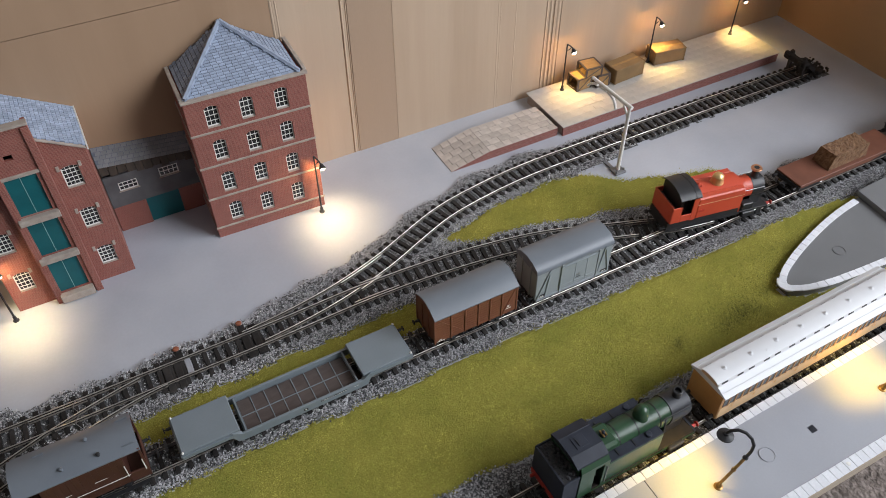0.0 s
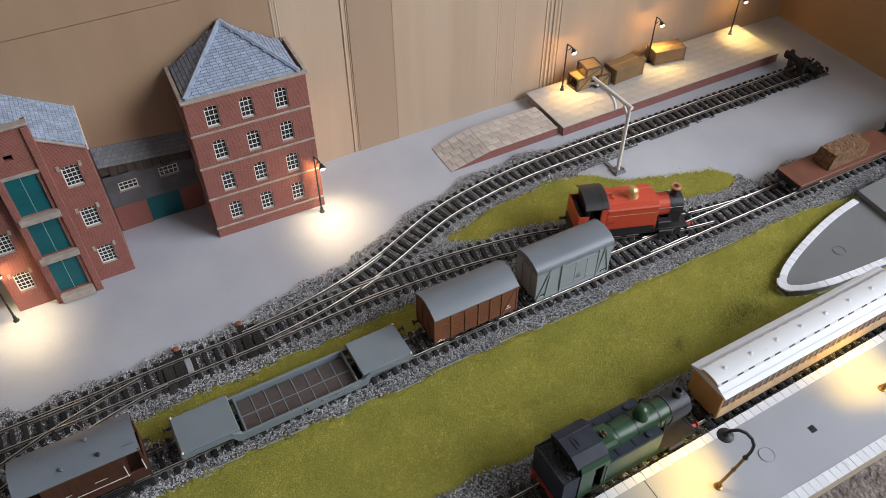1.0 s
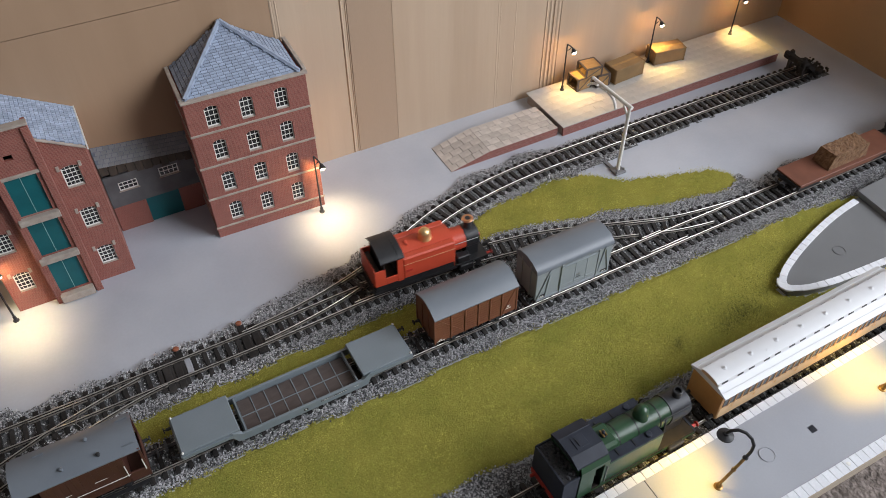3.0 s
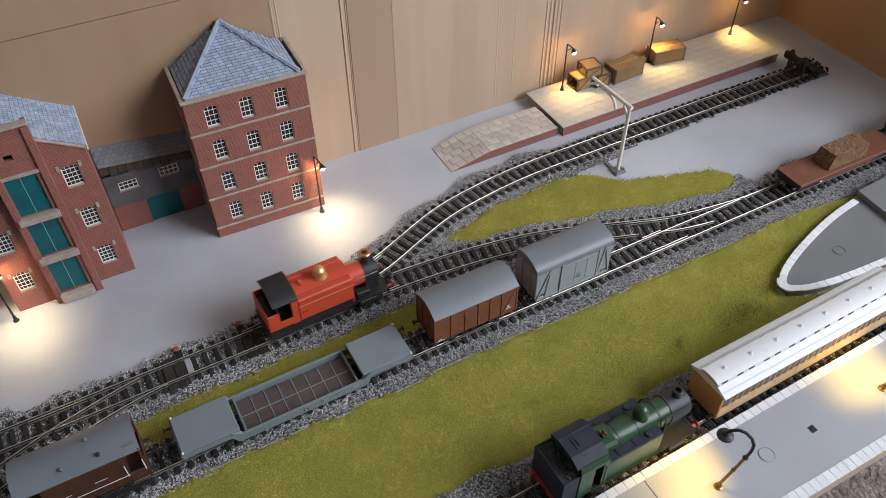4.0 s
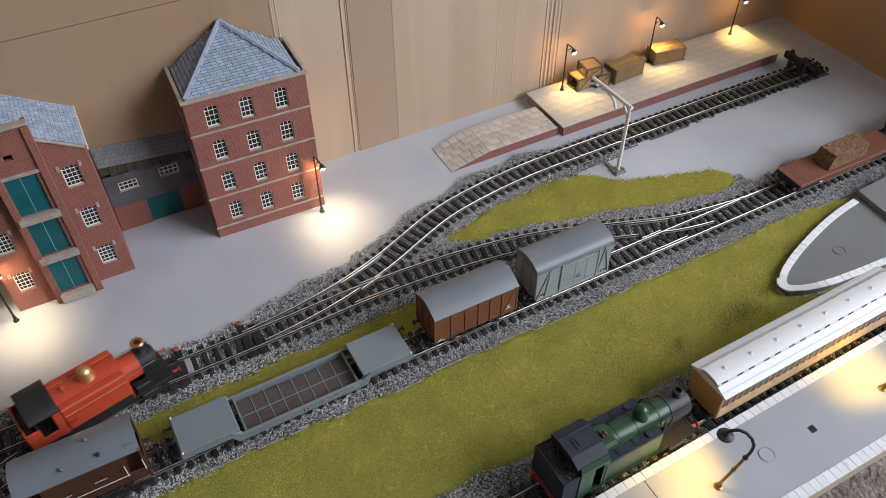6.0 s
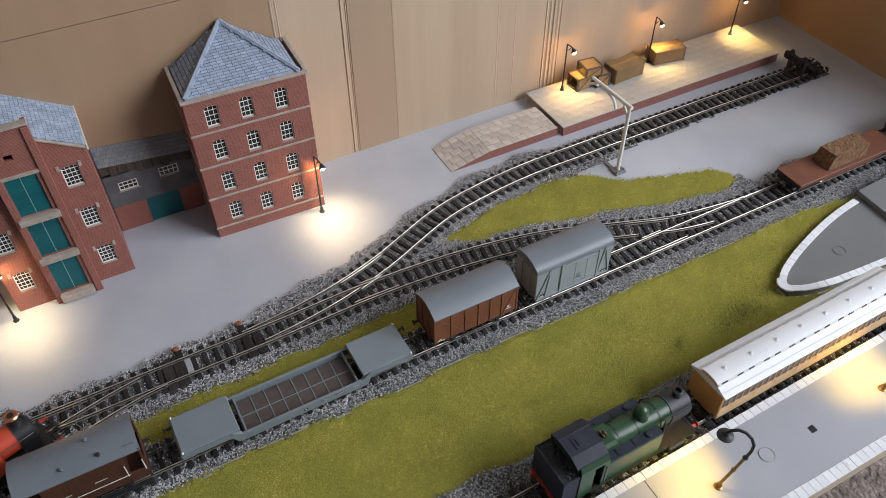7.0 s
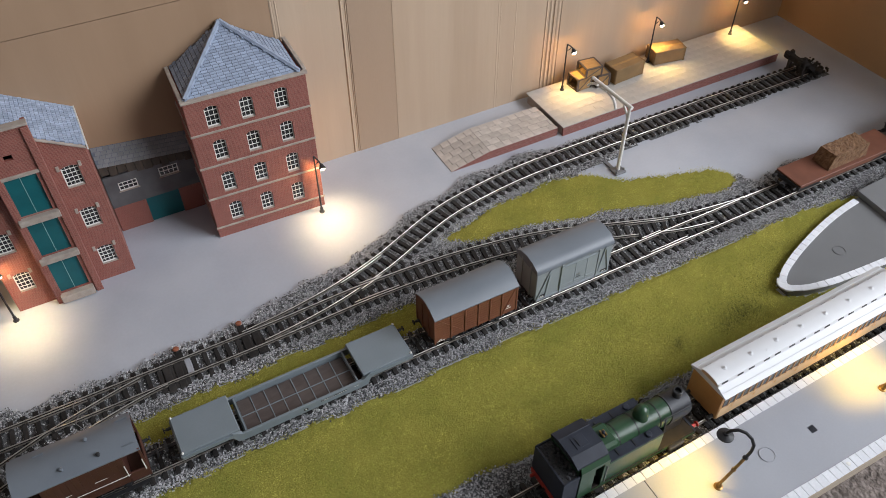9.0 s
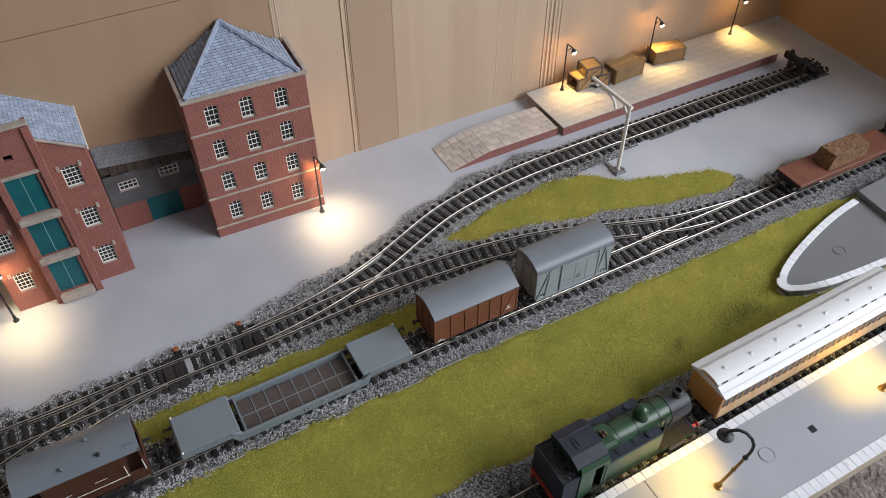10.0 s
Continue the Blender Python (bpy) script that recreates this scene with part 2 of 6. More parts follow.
M_PLY = mat("plywood_edge", (0.42, 0.35, 0.27), (0.52, 0.44, 0.35), 40, 0.7, stretch=(1, 1, 12))
M_RUSTFLAT = mat("rust_brown_deck", (0.125, 0.047, 0.029), (0.18, 0.068, 0.041), 60, 0.55, bump=0.02, bscale=900)
M_LOAD = mat("bark_load", (0.12, 0.06, 0.028), (0.215, 0.118, 0.06), 260, 0.8, bump=0.7, bscale=520, fine=0.3)
M_BULB = glow("lit_bulb", (1.0, 0.86, 0.58), 30.0)
# ---- structure ----
def slab(name, x0, x1, y0, y1, z0, z1, material, label, kind="structure", category=""):
    return tagged(part(name, box(B(), x0, x1, y0, y1, z0, z1), material), label, category or name.split("_")[0], kind=kind)


def room():
    slab("floor", -1700, 2600, -820, 950, -52, -42, M_CARPET, "mottled brown looped carpet under the layout")
    # Ceiling and walls are unseen, added to close the room and bounce light.
    slab("ceiling", -1700, 2600, -820, 950, 2300, 2320, M_PLASTER, "unseen plain ceiling added above the room")
    slab("wall_back", -1700, 2600, 950, 1050, -52, 2300, M_PLASTER, "unseen plain wall added behind the layout", category="wall")
    slab("wall_east", 2600, 2700, -820, 950, -52, 2300, M_PLASTER, "unseen plain side wall added to the room", category="wall")
    slab("wall_west", -1800, -1700, -820, 950, -52, 2300, M_PLASTER, "unseen plain side wall added to the room", category="wall")
    bm = B()
    for x0, x1, z0, z1 in ((-1700, 830, -52, 2300), (2470, 2600, -52, 2300), (830, 2470, -52, 520), (830, 2470, 1880, 2300)):
        box(bm, x0, x1, -920, -820, z0, z1)
    tagged(part("wall_front", bm, M_PLASTER), "unseen plain wall added with a wide window opening", "wall", kind="structure")


room()
slab("baseboard", -620, 768, 112, 578, -40, 0, M_BOARD, "smooth pale grey painted layout board", category="board")

WALL_Y = 573.0


def backdrop():
    """Cardboard sheets that stand behind the board, with folded ridges between them."""
    def sheet(x0, x1, y, name, material, z0=0.0, z1=420, t=4, label="plain brown corrugated cardboard sheet behind the board"):
        return tagged(part(name, box(B(), x0, x1, y, y + t, z0, z1), material), label, "backdrop", kind="structure")

    def fold(x, y, w, depth, parent):
        n = 5
        pts = [(x - w / 2, y + 2)] + [(x + w * (k / n - 0.5), y - depth * math.sin(math.pi * k / n)) for k in range(n + 1)] + [(x + w / 2, y + 2)]
        part("fold", prism(B(), pts, "z", 0.2, 419), M_CARD, parent)
    sheet(-620, 150.6, WALL_Y + 0.9, "backdrop_west", M_CARD_WEST, 0.0, 192.3)
    sheet(-620, 150.6, WALL_Y + 0.5, "backdrop_west_upper", M_CARD_WEST, 193.0)
    sheet(-620, 149, WALL_Y + 4, "backdrop_liner", M_CARD_DARK)
    a = sheet(150.5, 207, WALL_Y + 0.6, "backdrop_strip", M_CARD)
    fold(149.2, WALL_Y + 0.9, 2.4, 0.6, a)
    fold(153.2, WALL_Y + 0.6, 1.6, 0.4, a)
    b = sheet(206.9, 214.1, WALL_Y + 1.0, "backdrop_fold", M_CARD)
    fold(208.6, WALL_Y + 1.0, 2.2, 1.1, b)
    fold(212.8, WALL_Y + 1.0, 1.3, 0.6, b)
    sheet(214, 255.6, WALL_Y + 0.25, "backdrop_dark", M_CARD_DARK)
    c = sheet(255.5, 421, WALL_Y, "backdrop_middle", M_CARD)
    for x, w, d in ((366, 1.6, 0.22), (368.6, 0.9, 0.15), (386, 1.4, 0.15)):
        fold(x, WALL_Y, w, d, c)
    d = sheet(420.9, 440.1, WALL_Y + 0.6, "backdrop_pleats", M_CARD)
    for x, w, e in ((422.5, 2.6, 1.6), (427.4, 3.4, 1.5), (431.8, 2.2, 2.0), (437.0, 4.0, 1.2)):
        fold(x, WALL_Y + 0.6, w, e * 0.55, d)
    sheet(440, 768, WALL_Y, "backdrop_east", M_CARD)
    bm = B()
    # Its unseen height and near end are added to shade the board's end.
    box(bm, 768, 772, 240, WALL_Y + 6, 0, 300, 0.4)
    tagged(part("backdrop_side", bm, M_CARD_END), "brown cardboard sheet closing the end of the board", "backdrop", kind="structure")


backdrop()


# ---- track ----
def smooth_path(knots):
    """y over x through a few knots, with a continuous slope."""
    xs, ys = np.array([k[0] for k in knots], float), np.array([k[1] for k in knots], float)
    d = np.diff(ys) / np.diff(xs)
    m = np.zeros(len(xs))
    m[0], m[-1] = d[0], d[-1]
    h = np.diff(xs)
    m[1:-1] = (d[:-1] * h[1:] + d[1:] * h[:-1]) / (h[1:] + h[:-1])

    def f(x):
        k = int(np.clip(np.searchsorted(xs, x) - 1, 0, len(xs) - 2))
        t = (x - xs[k]) / h[k]
        return float((2 * t**3 - 3 * t**2 + 1) * ys[k] + (t**3 - 2 * t**2 + t) * h[k] * m[k] + (-2 * t**3 + 3 * t**2) * ys[k + 1] + (t**3 - t**2) * h[k] * m[k + 1])
    return f


MAIN = smooth_path([(-620, 321), (-50, 326.5), (150, 330.5), (300, 330.5), (520, 330.0), (768, 329)])
LOOP = smooth_path([(-620, 390), (-136, 393), (-18, 394.5), (60, 395.5), (151, 398), (195, 396.5), (246, 391.5), (305, 380), (354, 363), (382, 353), (415, 342), (453, 335), (489, 331), (525, 330)])
SIDING = smooth_path([(20, 396), (49, 398), (85, 402), (118, 408), (146, 415.5), (174, 425), (200, 436), (235, 450), (290, 461.5), (344, 466.5), (400, 467), (712, 466)])
CROSS = smooth_path([(-340, 324), (-300, 326.5), (-250, 333), (-200, 345), (-160, 357.5), (-126, 369.5), (-102, 377.5), (-81, 383), (-60, 388), (-38, 392), (-10, 394.5)])
GREEN = smooth_path([(-620, 166.5), (200, 182.7), (768, 194)])
RAIL_TOP, HALF = 5.5, 8.5


def along(f, x0, x1, step):
    """Points and headings at even steps of arc."""
    out, x = [], x0
    while x <= x1:
        s = (f(x + 0.5) - f(x - 0.5))
        out.append((x, f(x), math.atan(s)))
        x += step / math.hypot(1, s)
    return out


def rail(f, x0, x1, side, parent, name="rail", material=None, offset=None):
    off = HALF * side if offset is None else offset
    profiles = (("head", ((-0.44, 4.95), (-0.44, 5.14), (-0.37, 5.3), (-0.22, 5.43), (0.0, 5.5), (0.22, 5.43), (0.37, 5.3), (0.44, 5.14), (0.44, 4.95))),
                ("web", ((-0.22, 3.45), (-0.22, 4.95), (0.22, 4.95), (0.22, 3.45))),
                ("foot", ((-1.15, 3.05), (-1.15, 3.3), (-0.3, 3.5), (0.3, 3.5), (1.15, 3.3), (1.15, 3.05))))
    made = None
    for kind, prof in profiles:
        bm, rings, n = B(), [], len(prof)
        for x, y, a in along(f, x0, x1, 5.0):
            u = Vector((-math.sin(a), math.cos(a), 0))
            c = Vector((x, y, 0)) + u * off
            rings.append([bm.verts.new(c + u * w + Vector((0, 0, v))) for w, v in prof])
        for a, b in zip(rings, rings[1:]):
            for k in range(n):
                bm.faces.new((a[k], b[k], b[(k + 1) % n], a[(k + 1) % n]))
        bm.faces.new(rings[0]), bm.faces.new(rings[-1][::-1])
        bmesh.ops.recalc_face_normals(bm, faces=bm.faces)
        if made is None:
            made = part(name, bm, M_RAIL, parent)
        else:
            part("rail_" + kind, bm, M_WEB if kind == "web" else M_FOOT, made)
    return made


def track(name, f, x0, x1, label, rails, sleepers=None, half=15.0, step=8.6):
    t = thing(name, 0, 0, label=label, category="track", kind="structure")
    for side, a, b in rails:
        rail(f, a, b, side, t)
    first = None
    for a, b in sleepers or ((x0, x1),):
        for x, y, h in along(f, a, b, step):
            if first is None:
                bm = box(B(), -1.75, 1.75, -half, half, 0.6, 3.05, 0.25)
                for s in (-1, 1):
                    for o in (-1.7, 1.7):
                        box(bm, -0.9, 0.9, s * HALF + o - 0.5, s * HALF + o + 0.5, 3.0, 3.7)
                first = part("sleeper", bm, M_SLEEPER, t)
                first.matrix_basis = pose(x * MM, y * MM, 0, 0, 0, math.degrees(h))
            else:
                again("sleeper", first, t, x, y, random.uniform(-0.1, 0.05), math.degrees(h) + random.uniform(-0.8, 0.8))
    return t


track("main_track", MAIN, -620, 766, "straight running line of nickel rails on black sleepers", ((1, -620, 486), (-1, -620, 766), (1, 490, 766)))
track("loop_track", LOOP, -620, 525, "curved loop line of nickel rails on black sleepers", ((1, -620, 520), (-1, -620, 382), (-1, 398, 449)), ((-620, 470),))
track("siding_track", SIDING, 40, 716, "siding of nickel rails curving to a buffer stop", ((1, 40, 700), (-1, 52, 138), (-1, 149, 700)), ((128, 712),))
track("crossover_track", CROSS, -340, -20, "diverging rails of a turnout at the yard throat", ((1, -330, -36), (-1, -330, -20)), ((-310, -95),))
CHECKS = thing("check_rails", 0, 0, label="short check rails beside the turnout crossings", category="track", kind="structure")
for f, a, b, o in ((LOOP, 128, 172, -HALF + 2.3), (SIDING, 128, 172, HALF - 2.3), (MAIN, 372, 412, -HALF + 2.3), (LOOP, 372, 410, HALF - 2.3), (LOOP, -118, -78, HALF - 2.3), (LOOP, 140, 160, HALF + 2.2), (SIDING, 136, 158, -HALF - 2.0), (MAIN, 376, 400, HALF + 2.0)):
    rail(f, a, b, 0, CHECKS, "check_rail", None, o)
track("platform_track", GREEN, -620, 766, "straight line of rails beside the passenger platform", ((1, -620, 766), (-1, -620, 766)))


# ---- buildings ----
def holed_wall(bm, x0, x1, z0, z1, y0, y1, holes):
    """A wall facing -y with rectangular openings (x0, x1, z0, z1)."""
    zs = sorted({z0, z1, *[h[2] for h in holes], *[h[3] for h in holes]})
    for a, b in zip(zs, zs[1:]):
        x = x0
        for h in sorted(h for h in holes if h[2] <= a and h[3] >= b):
            if h[0] > x:
                box(bm, x, h[0], y0, y1, a, b)
            x = h[1]
        if x < x1:
            box(bm, x, x1, y0, y1, a, b)
    return bm


def arch_fill(bm, x0, x1, z, rise, y0, y1):
    """Brickwork that turns the square head of an opening into a segmental arch."""
    n = 6
    top = [(x0 + (x1 - x0) * k / n, z - rise * (2 * k / n - 1) ** 2) for k in range(n + 1)]
    for (xa, za), (xb, zb) in zip(top, top[1:]):
        prism(bm, [(xa, za), (xb, zb), (xb, z), (xa, z)], "y", y0, y1)


def sash(parent, x0, x1, z0, z1, y, cols, rows, rise=1.6, sill=1.6, bar=0.42):
    """A white glazing frame with its dark panes and its sill, set into an opening."""
    bm = B()
    box(bm, x0, x0 + 0.8, y, y + 0.9, z0, z1 - rise * 0.8)
    box(bm, x1 - 0.8, x1, y, y + 0.9, z0, z1 - rise * 0.8)
    box(bm, x0, x1, y, y + 0.9, z0, z0 + 0.7)
    n = 6
    arc = [(x0 + (x1 - x0) * k / n, z1 - rise * (2 * k / n - 1) ** 2) for k in range(n + 1)]
    for (xa, za), (xb, zb) in zip(arc, arc[1:]):
        prism(bm, [(xa, za - 0.9), (xb, zb - 0.9), (xb, zb), (xa, za)], "y", y, y + 0.9)
    bmesh.ops.remove_doubles(bm, verts=bm.verts, dist=0.001)
    f = part("window", bm, M_WHITE, parent)
    for k in range(1, cols):
        x = x0 + (x1 - x0) * k / cols
        part("glazing_bar", box(B(), x - bar / 2, x + bar / 2, y + 0.15, y + 0.8, z0, z1 - rise * 0.3), M_WHITE, f)
    for k in range(1, rows):
        z = z0 + (z1 - z0) * k / rows
        part("glazing_bar", box(B(), x0, x1, y + 0.2, y + 0.75, z - bar / 2, z + bar / 2), M_WHITE, f)
    w, h = (x1 - x0) / cols, (z1 - z0) / rows
    for i in range(cols):
        for j in range(rows):
            zt = z0 + (j + 1) * h
            part("pane", box(B(), x0 + i * w + 0.1, x0 + (i + 1) * w - 0.1, y + 0.82 + random.uniform(0, 0.05), y + 1.2, z0 + j * h + 0.1, zt - 0.1 - (rise * 0.7 if j == rows - 1 and i in (0, cols - 1) else 0)), M_PANE, f)
    part("sill", box(B(), x0 - 1.0, x1 + 1.0, y - 0.9, y + 0.5, z0 - sill * 0.8, z0, 0.15), M_STONE, f, "pale window sill")
    return f


def slate_piece(w, h, t=0.5):
    """One slate, lying in the xy plane with its lower edge at y = 0."""
    return box(B(), -w / 2 + 0.2, w / 2 - 0.2, 0, h, 0, t)


TOWER_TURN = radians(-2.0)  # about its front east corner


def tower():
    t = thing("warehouse_tower", 153 - 153 * math.cos(TOWER_TURN) + 517 * math.sin(TOWER_TURN), 517 - 153 * math.sin(TOWER_TURN) - 517 * math.cos(TOWER_TURN), 0, math.degrees(TOWER_TURN), label="tall four-storey red brick mill building with slate roof", category="building")
    x0, x1, y0, y1, top = 56.0, 153.0, 517.0, 571.5, 139.0
    cols, rows = (75.6, 103.0, 131.0), (14.5, 47.2, 79.8, 112.0)
    holes = [(c - 5.3, c + 5.3, z, z + 20.4) for c in cols for z in rows]
    bm = holed_wall(B(), x0, x1, 0, top, y0, y0 + 3, holes)
    for h in holes:
        arch_fill(bm, h[0], h[1], h[3], 2.2, y0, y0 + 2.6)
    part("front_wall", bm, M_BRICK, t)
    part("side_wall", box(B(), x0, x0 + 3, y0 + 3, y1, 0, top), M_BRICK, t)
    part("side_wall", box(B(), x1 - 3, x1, y0 + 3, y1, 0, top), M_BRICK, t)
    # Solid black block, painted dark in place of interior shade.
    part("dark_inside", box(B(), x0 + 4, x1 - 4, y0 + 4.2, y1 - 1, 0.5, top - 2), M_BLACK, t, "black block in place of the unlit inside")
    for z in (10.2, 42.8, 75.4, 107.8):
        bm = box(B(), x0 - 0.9, x1 + 0.9, y0 - 0.9, y0 + 0.2, z, z + 1.7, 0.2)
        box(bm, x0 - 0.9, x0 + 0.1, y0 + 0.2, y1, z, z + 1.7)
        part("string_course", bm, M_STONE, t, "thin pale stone band")
    bm = box(B(), x0 - 1.6, x1 + 1.6, y0 - 1.6, y0 + 2.0, top, top + 2.4, 0.3)
    part("cornice", bm, M_STONE, t, "pale stone coping")
    for a, b in ((x0 - 1.6, x0 + 1.4), (x1 - 1.4, x1 + 1.6)):
        part("coping", box(B(), a, b, y0 + 2.02, y1, top, top + 2.4 + (1.5 if a > 100 else 0.8), 0.3), M_STONE, t, "pale stone coping")
    for c in cols:
        for z in rows:
            sash(t, c - 5.3, c + 5.3, z + 1.4, z + 20.2, y0 + 1.4, 3, 4, 2.2)
    # a half pyramid of slates that leans against the backdrop
    rx0, rx1, ry0, ry1, rz = x0 + 2.6, x1 - 4.2, y0 + 1.6, y1 - 0.5, top + 2.0
    ax, az = (x0 + x1) / 2, 169.0
    bm = B()
    v = [bm.verts.new(c) for c in ((rx0, ry0, rz), (rx1, ry0, rz), (rx1, ry1, rz), (rx0, ry1, rz), (ax, ry1, az))]
    for f in ((0, 1, 4), (1, 2, 4), (3, 0, 4), (2, 3, 4), (3, 2, 1, 0)):
        bm.faces.new([v[k] for k in f])
    roof = part("roof", bm, M_ROOFGAP, t, "blue-grey slate roof in courses")
    a = math.atan2(az - rz, ry1 - ry0)
    run = math.hypot(az - rz, ry1 - ry0)
    n, w = 23, 4.9
    h = run / n
    first = None
    for k in range(n):
        s = (k + 0.05) / n
        lo, hi = rx0 + (ax - rx0) * s, rx1 + (ax - rx1) * s
        x = lo + (w / 2 if k % 2 else w * 0.1)
        while x < hi + w * 0.2:
            px, py, pz = min(max(x, lo + 1), hi - 1), ry0 + (ry1 - ry0) * s, rz + (az - rz) * s + 0.1
            if first is None:
                first = part("slate", slate_piece(w, h * 0.8, 0.6), M_SLATE, roof)
                first.matrix_basis = pose(px * MM, py * MM, pz * MM, math.degrees(a) - 1)
            elif hi - lo > w * 0.8:
                again("slate", first, roof, px, py, pz + random.uniform(0, 0.12), random.uniform(-1, 1), math.degrees(a) - 1 + random.uniform(-0.6, 0.6))
            x += w
    # side slopes: courses of slates joined in one piece
    for sx, label in ((-1, "slope_slates"), (1, "slope_slates")):
        bm = B()
        ex = rx0 if sx < 0 else rx1
        srun = math.hypot(ax - rx0, az - rz)
        b = math.atan2(az - rz, ax - rx0)
        m = 15
        for k in range(m):
            s = (k + 0.05) / m
            ya = ry0 + (ry1 - ry0) * s
            y = ya + (2.4 if k % 2 else 0.4)
            while y < ry1 - 1.0:
                box(bm, 0, srun / m * 0.78, -2.2, 2.2, 0, 0.8, m=Matrix.Translation((ex - sx * (ax - rx0) * s, y, rz + (az - rz) * s + 0.1)) @ Matrix.Rotation(0 if sx < 0 else math.pi, 4, "Z") @ Matrix.Rotation(-b + 0.03, 4, "Y"))
                y += 4.9
        tagged(part("slope_covering", bm, M_SLATE, roof), kind="stuff")
    for ex in (rx0, rx1):
        bm = tube(B(), [(ex, ry0, rz + 0.8), ((ex + ax) / 2, (ry0 + ry1) / 2, (rz + az) / 2 + 0.9), (ax, ry1 - 0.6, az + 1.0)], 2.1, 6)
        part("hip_ridge", bm, M_SLATE, roof)


def warehouse():
    t = thing("grain_warehouse", 0, 0, label="three-storey red brick warehouse with stacked teal loading doors", category="building")
    xl, xr, bl, br, yw, yb, y1 = -110.0, -18.0, -80.5, -46.5, 518.0, 509.0, 574.5
    ridge, eave, xm = 155.0, 128.5, -63.5

    def rake(x):
        return ridge - (ridge - eave) * abs(x - xm) / (xr - xm)
    wing = [(br, xr, [(-39.5, -27.0, z, z + 20) for z in (15.5, 56.6, 97.7)], yw), (xl, bl, [(-102.5, -90.5, z, z + 20) for z in (18.5, 59.0, 99.0)], yw - 3.6)]
    for a, b, holes, yf in wing:
        bm = holed_wall(B(), a, b, 0, 122, yf, yf + 3, holes)
        prism(bm, [(a, 122), (b, 122), (b, rake(b)), (a, rake(a))], "y", yf, yf + 3)
        for h in holes:
            arch_fill(bm, h[0], h[1], h[3], 1.5, yf, yf + 2.6)
        part("wing_wall", bm, M_BRICK, t)
        for h in holes:
            w = sash(t, h[0], h[1], h[2] + 1, h[3] - 0.2, yf + 1.3, 4, 5, 1.5, 1.8, 0.4)
            for s in (h[0] - 2.6, h[1] + 0.4):
                part("hood_stone", box(B(), s, s + 2.2, yf - 0.8, yf + 0.3, h[3] - 2.6, h[3] + 2.0, 0.2), M_STONE, w)
        lo, hi = (br, xr + 0.8) if a == br else (xl - 0.8, bl)
        bm = prism(B(), [(lo, rake(lo)), (hi, rake(hi)), (hi, rake(hi) + 0.9), (lo, rake(lo) + 0.9)], "y", yf - 0.8, yf + 2.4)
        part("verge", bm, M_STONE, t, "thin pale verge board")
    doors = [(10.0, 44.5), (51.0, 85.0), (91.5, 126.0)]
    holes = [(-76.0, -54.0, a, b) for a, b in doors] + [(-69, -63, 141, 145.5)]
    for z0, z1 in ((0, 47.5), (47.5, 88), (88, 130), (130, 165.5)):
        part("bay_wall", holed_wall(B(), bl, br, z0, z1, yb, yb + 3, [h for h in holes if z0 <= h[2] < z1]), M_BRICK, t)
    part("bay_side", box(B(), br - 3, br, yb + 3, yw + 0.1, 0, 165.5), M_BRICK, t)
    part("bay_side", box(B(), bl, bl + 3, yb + 3, yw + 0.1, 0, 165.5), M_BRICK, t)
    for a, b in ((br - 4.6, br + 0.6), (bl - 0.6, bl + 4.0)):
        part("pilaster", box(B(), a, b, yb - 1.6, yb - 0.05, 0, 164, 0.3), M_BRICK, t)
    part("parapet", box(B(), bl - 1, br + 1, yb - 2.2, yb + 4, 165.5, 167.6, 0.3), M_STONE, t, "pale stone parapet coping")
    part("side_wall", box(B(), xr - 3, xr, yw + 3, y1, 0, eave - 1.5), M_BRICK, t)
    part("side_wall", box(B(), xl, xl + 3, yw + 3, y1, 0, eave - 1.5), M_BRICK, t)
    # A black filler block gives the darkness inside by its colour.
    part("dark_inside", box(B(), xl + 4, xr - 4, yw + 4.5, y1 - 1, 0.5, eave - 6), M_BLACK, t, "black block in place of the unlit inside")
    for a, b in doors:
        d = part("loading_door", box(B(), -76, -65.1, yb + 1.6, yb + 2.6, a, b), M_TEAL, t, "teal painted loading door leaf")
        part("edge_strip", box(B(), -65.5, -65.1, yb + 1.3, yb + 1.62, a, b), mat("pale_teal_edge", (0.25, 0.42, 0.4), None, 60, 0.5), d)
        part("loading_door", box(B(), -65.0, -54, yb + 1.6, yb + 2.6, a, b), M_TEAL, t, "teal painted loading door leaf")
    for z, w, d in ((1.5, 0, 6.0), (45.2, 1.5, 3.6), (85.8, 1.5, 3.6)):
        part("loading_sill", box(B(), -77.5 - w, -52 + w, yb - 3.0 - d * 0.3, yb + 1.5, z, z + 5.4 + (2.2 if z < 5 else 0), 0.3), M_STONE, t, "pale stone loading sill")
    part("lintel", box(B(), -78, -51, yb - 1.2, yb + 1.5, 126.2, 128.8, 0.2), M_STONE, t, "pale stone lintel")
    for s in (-1, 1):
        bm = B()
        end = xr + 1.5 if s > 0 else xl - 1.5
        n = 18
        L = abs(end - xm)
        b = math.atan2(ridge - eave, xr - xm)
        for k in range(n):
            f = (k + 0.02) / n
            x = end + (xm - end) * f
            y = yw + 1.6 + (1.2 if k % 2 else 0)
            while y < y1 - 1.2:
                box(bm, 0, L / n * 0.9 / math.cos(b), -1.3, 1.3, 0, 1.0, m=Matrix.Translation((x, y + 1.4, rake(x) + 1.0)) @ Matrix.Rotation(math.pi if s > 0 else 0, 4, "Z") @ Matrix.Rotation(-b + 0.06, 4, "Y"))
                y += 2.95
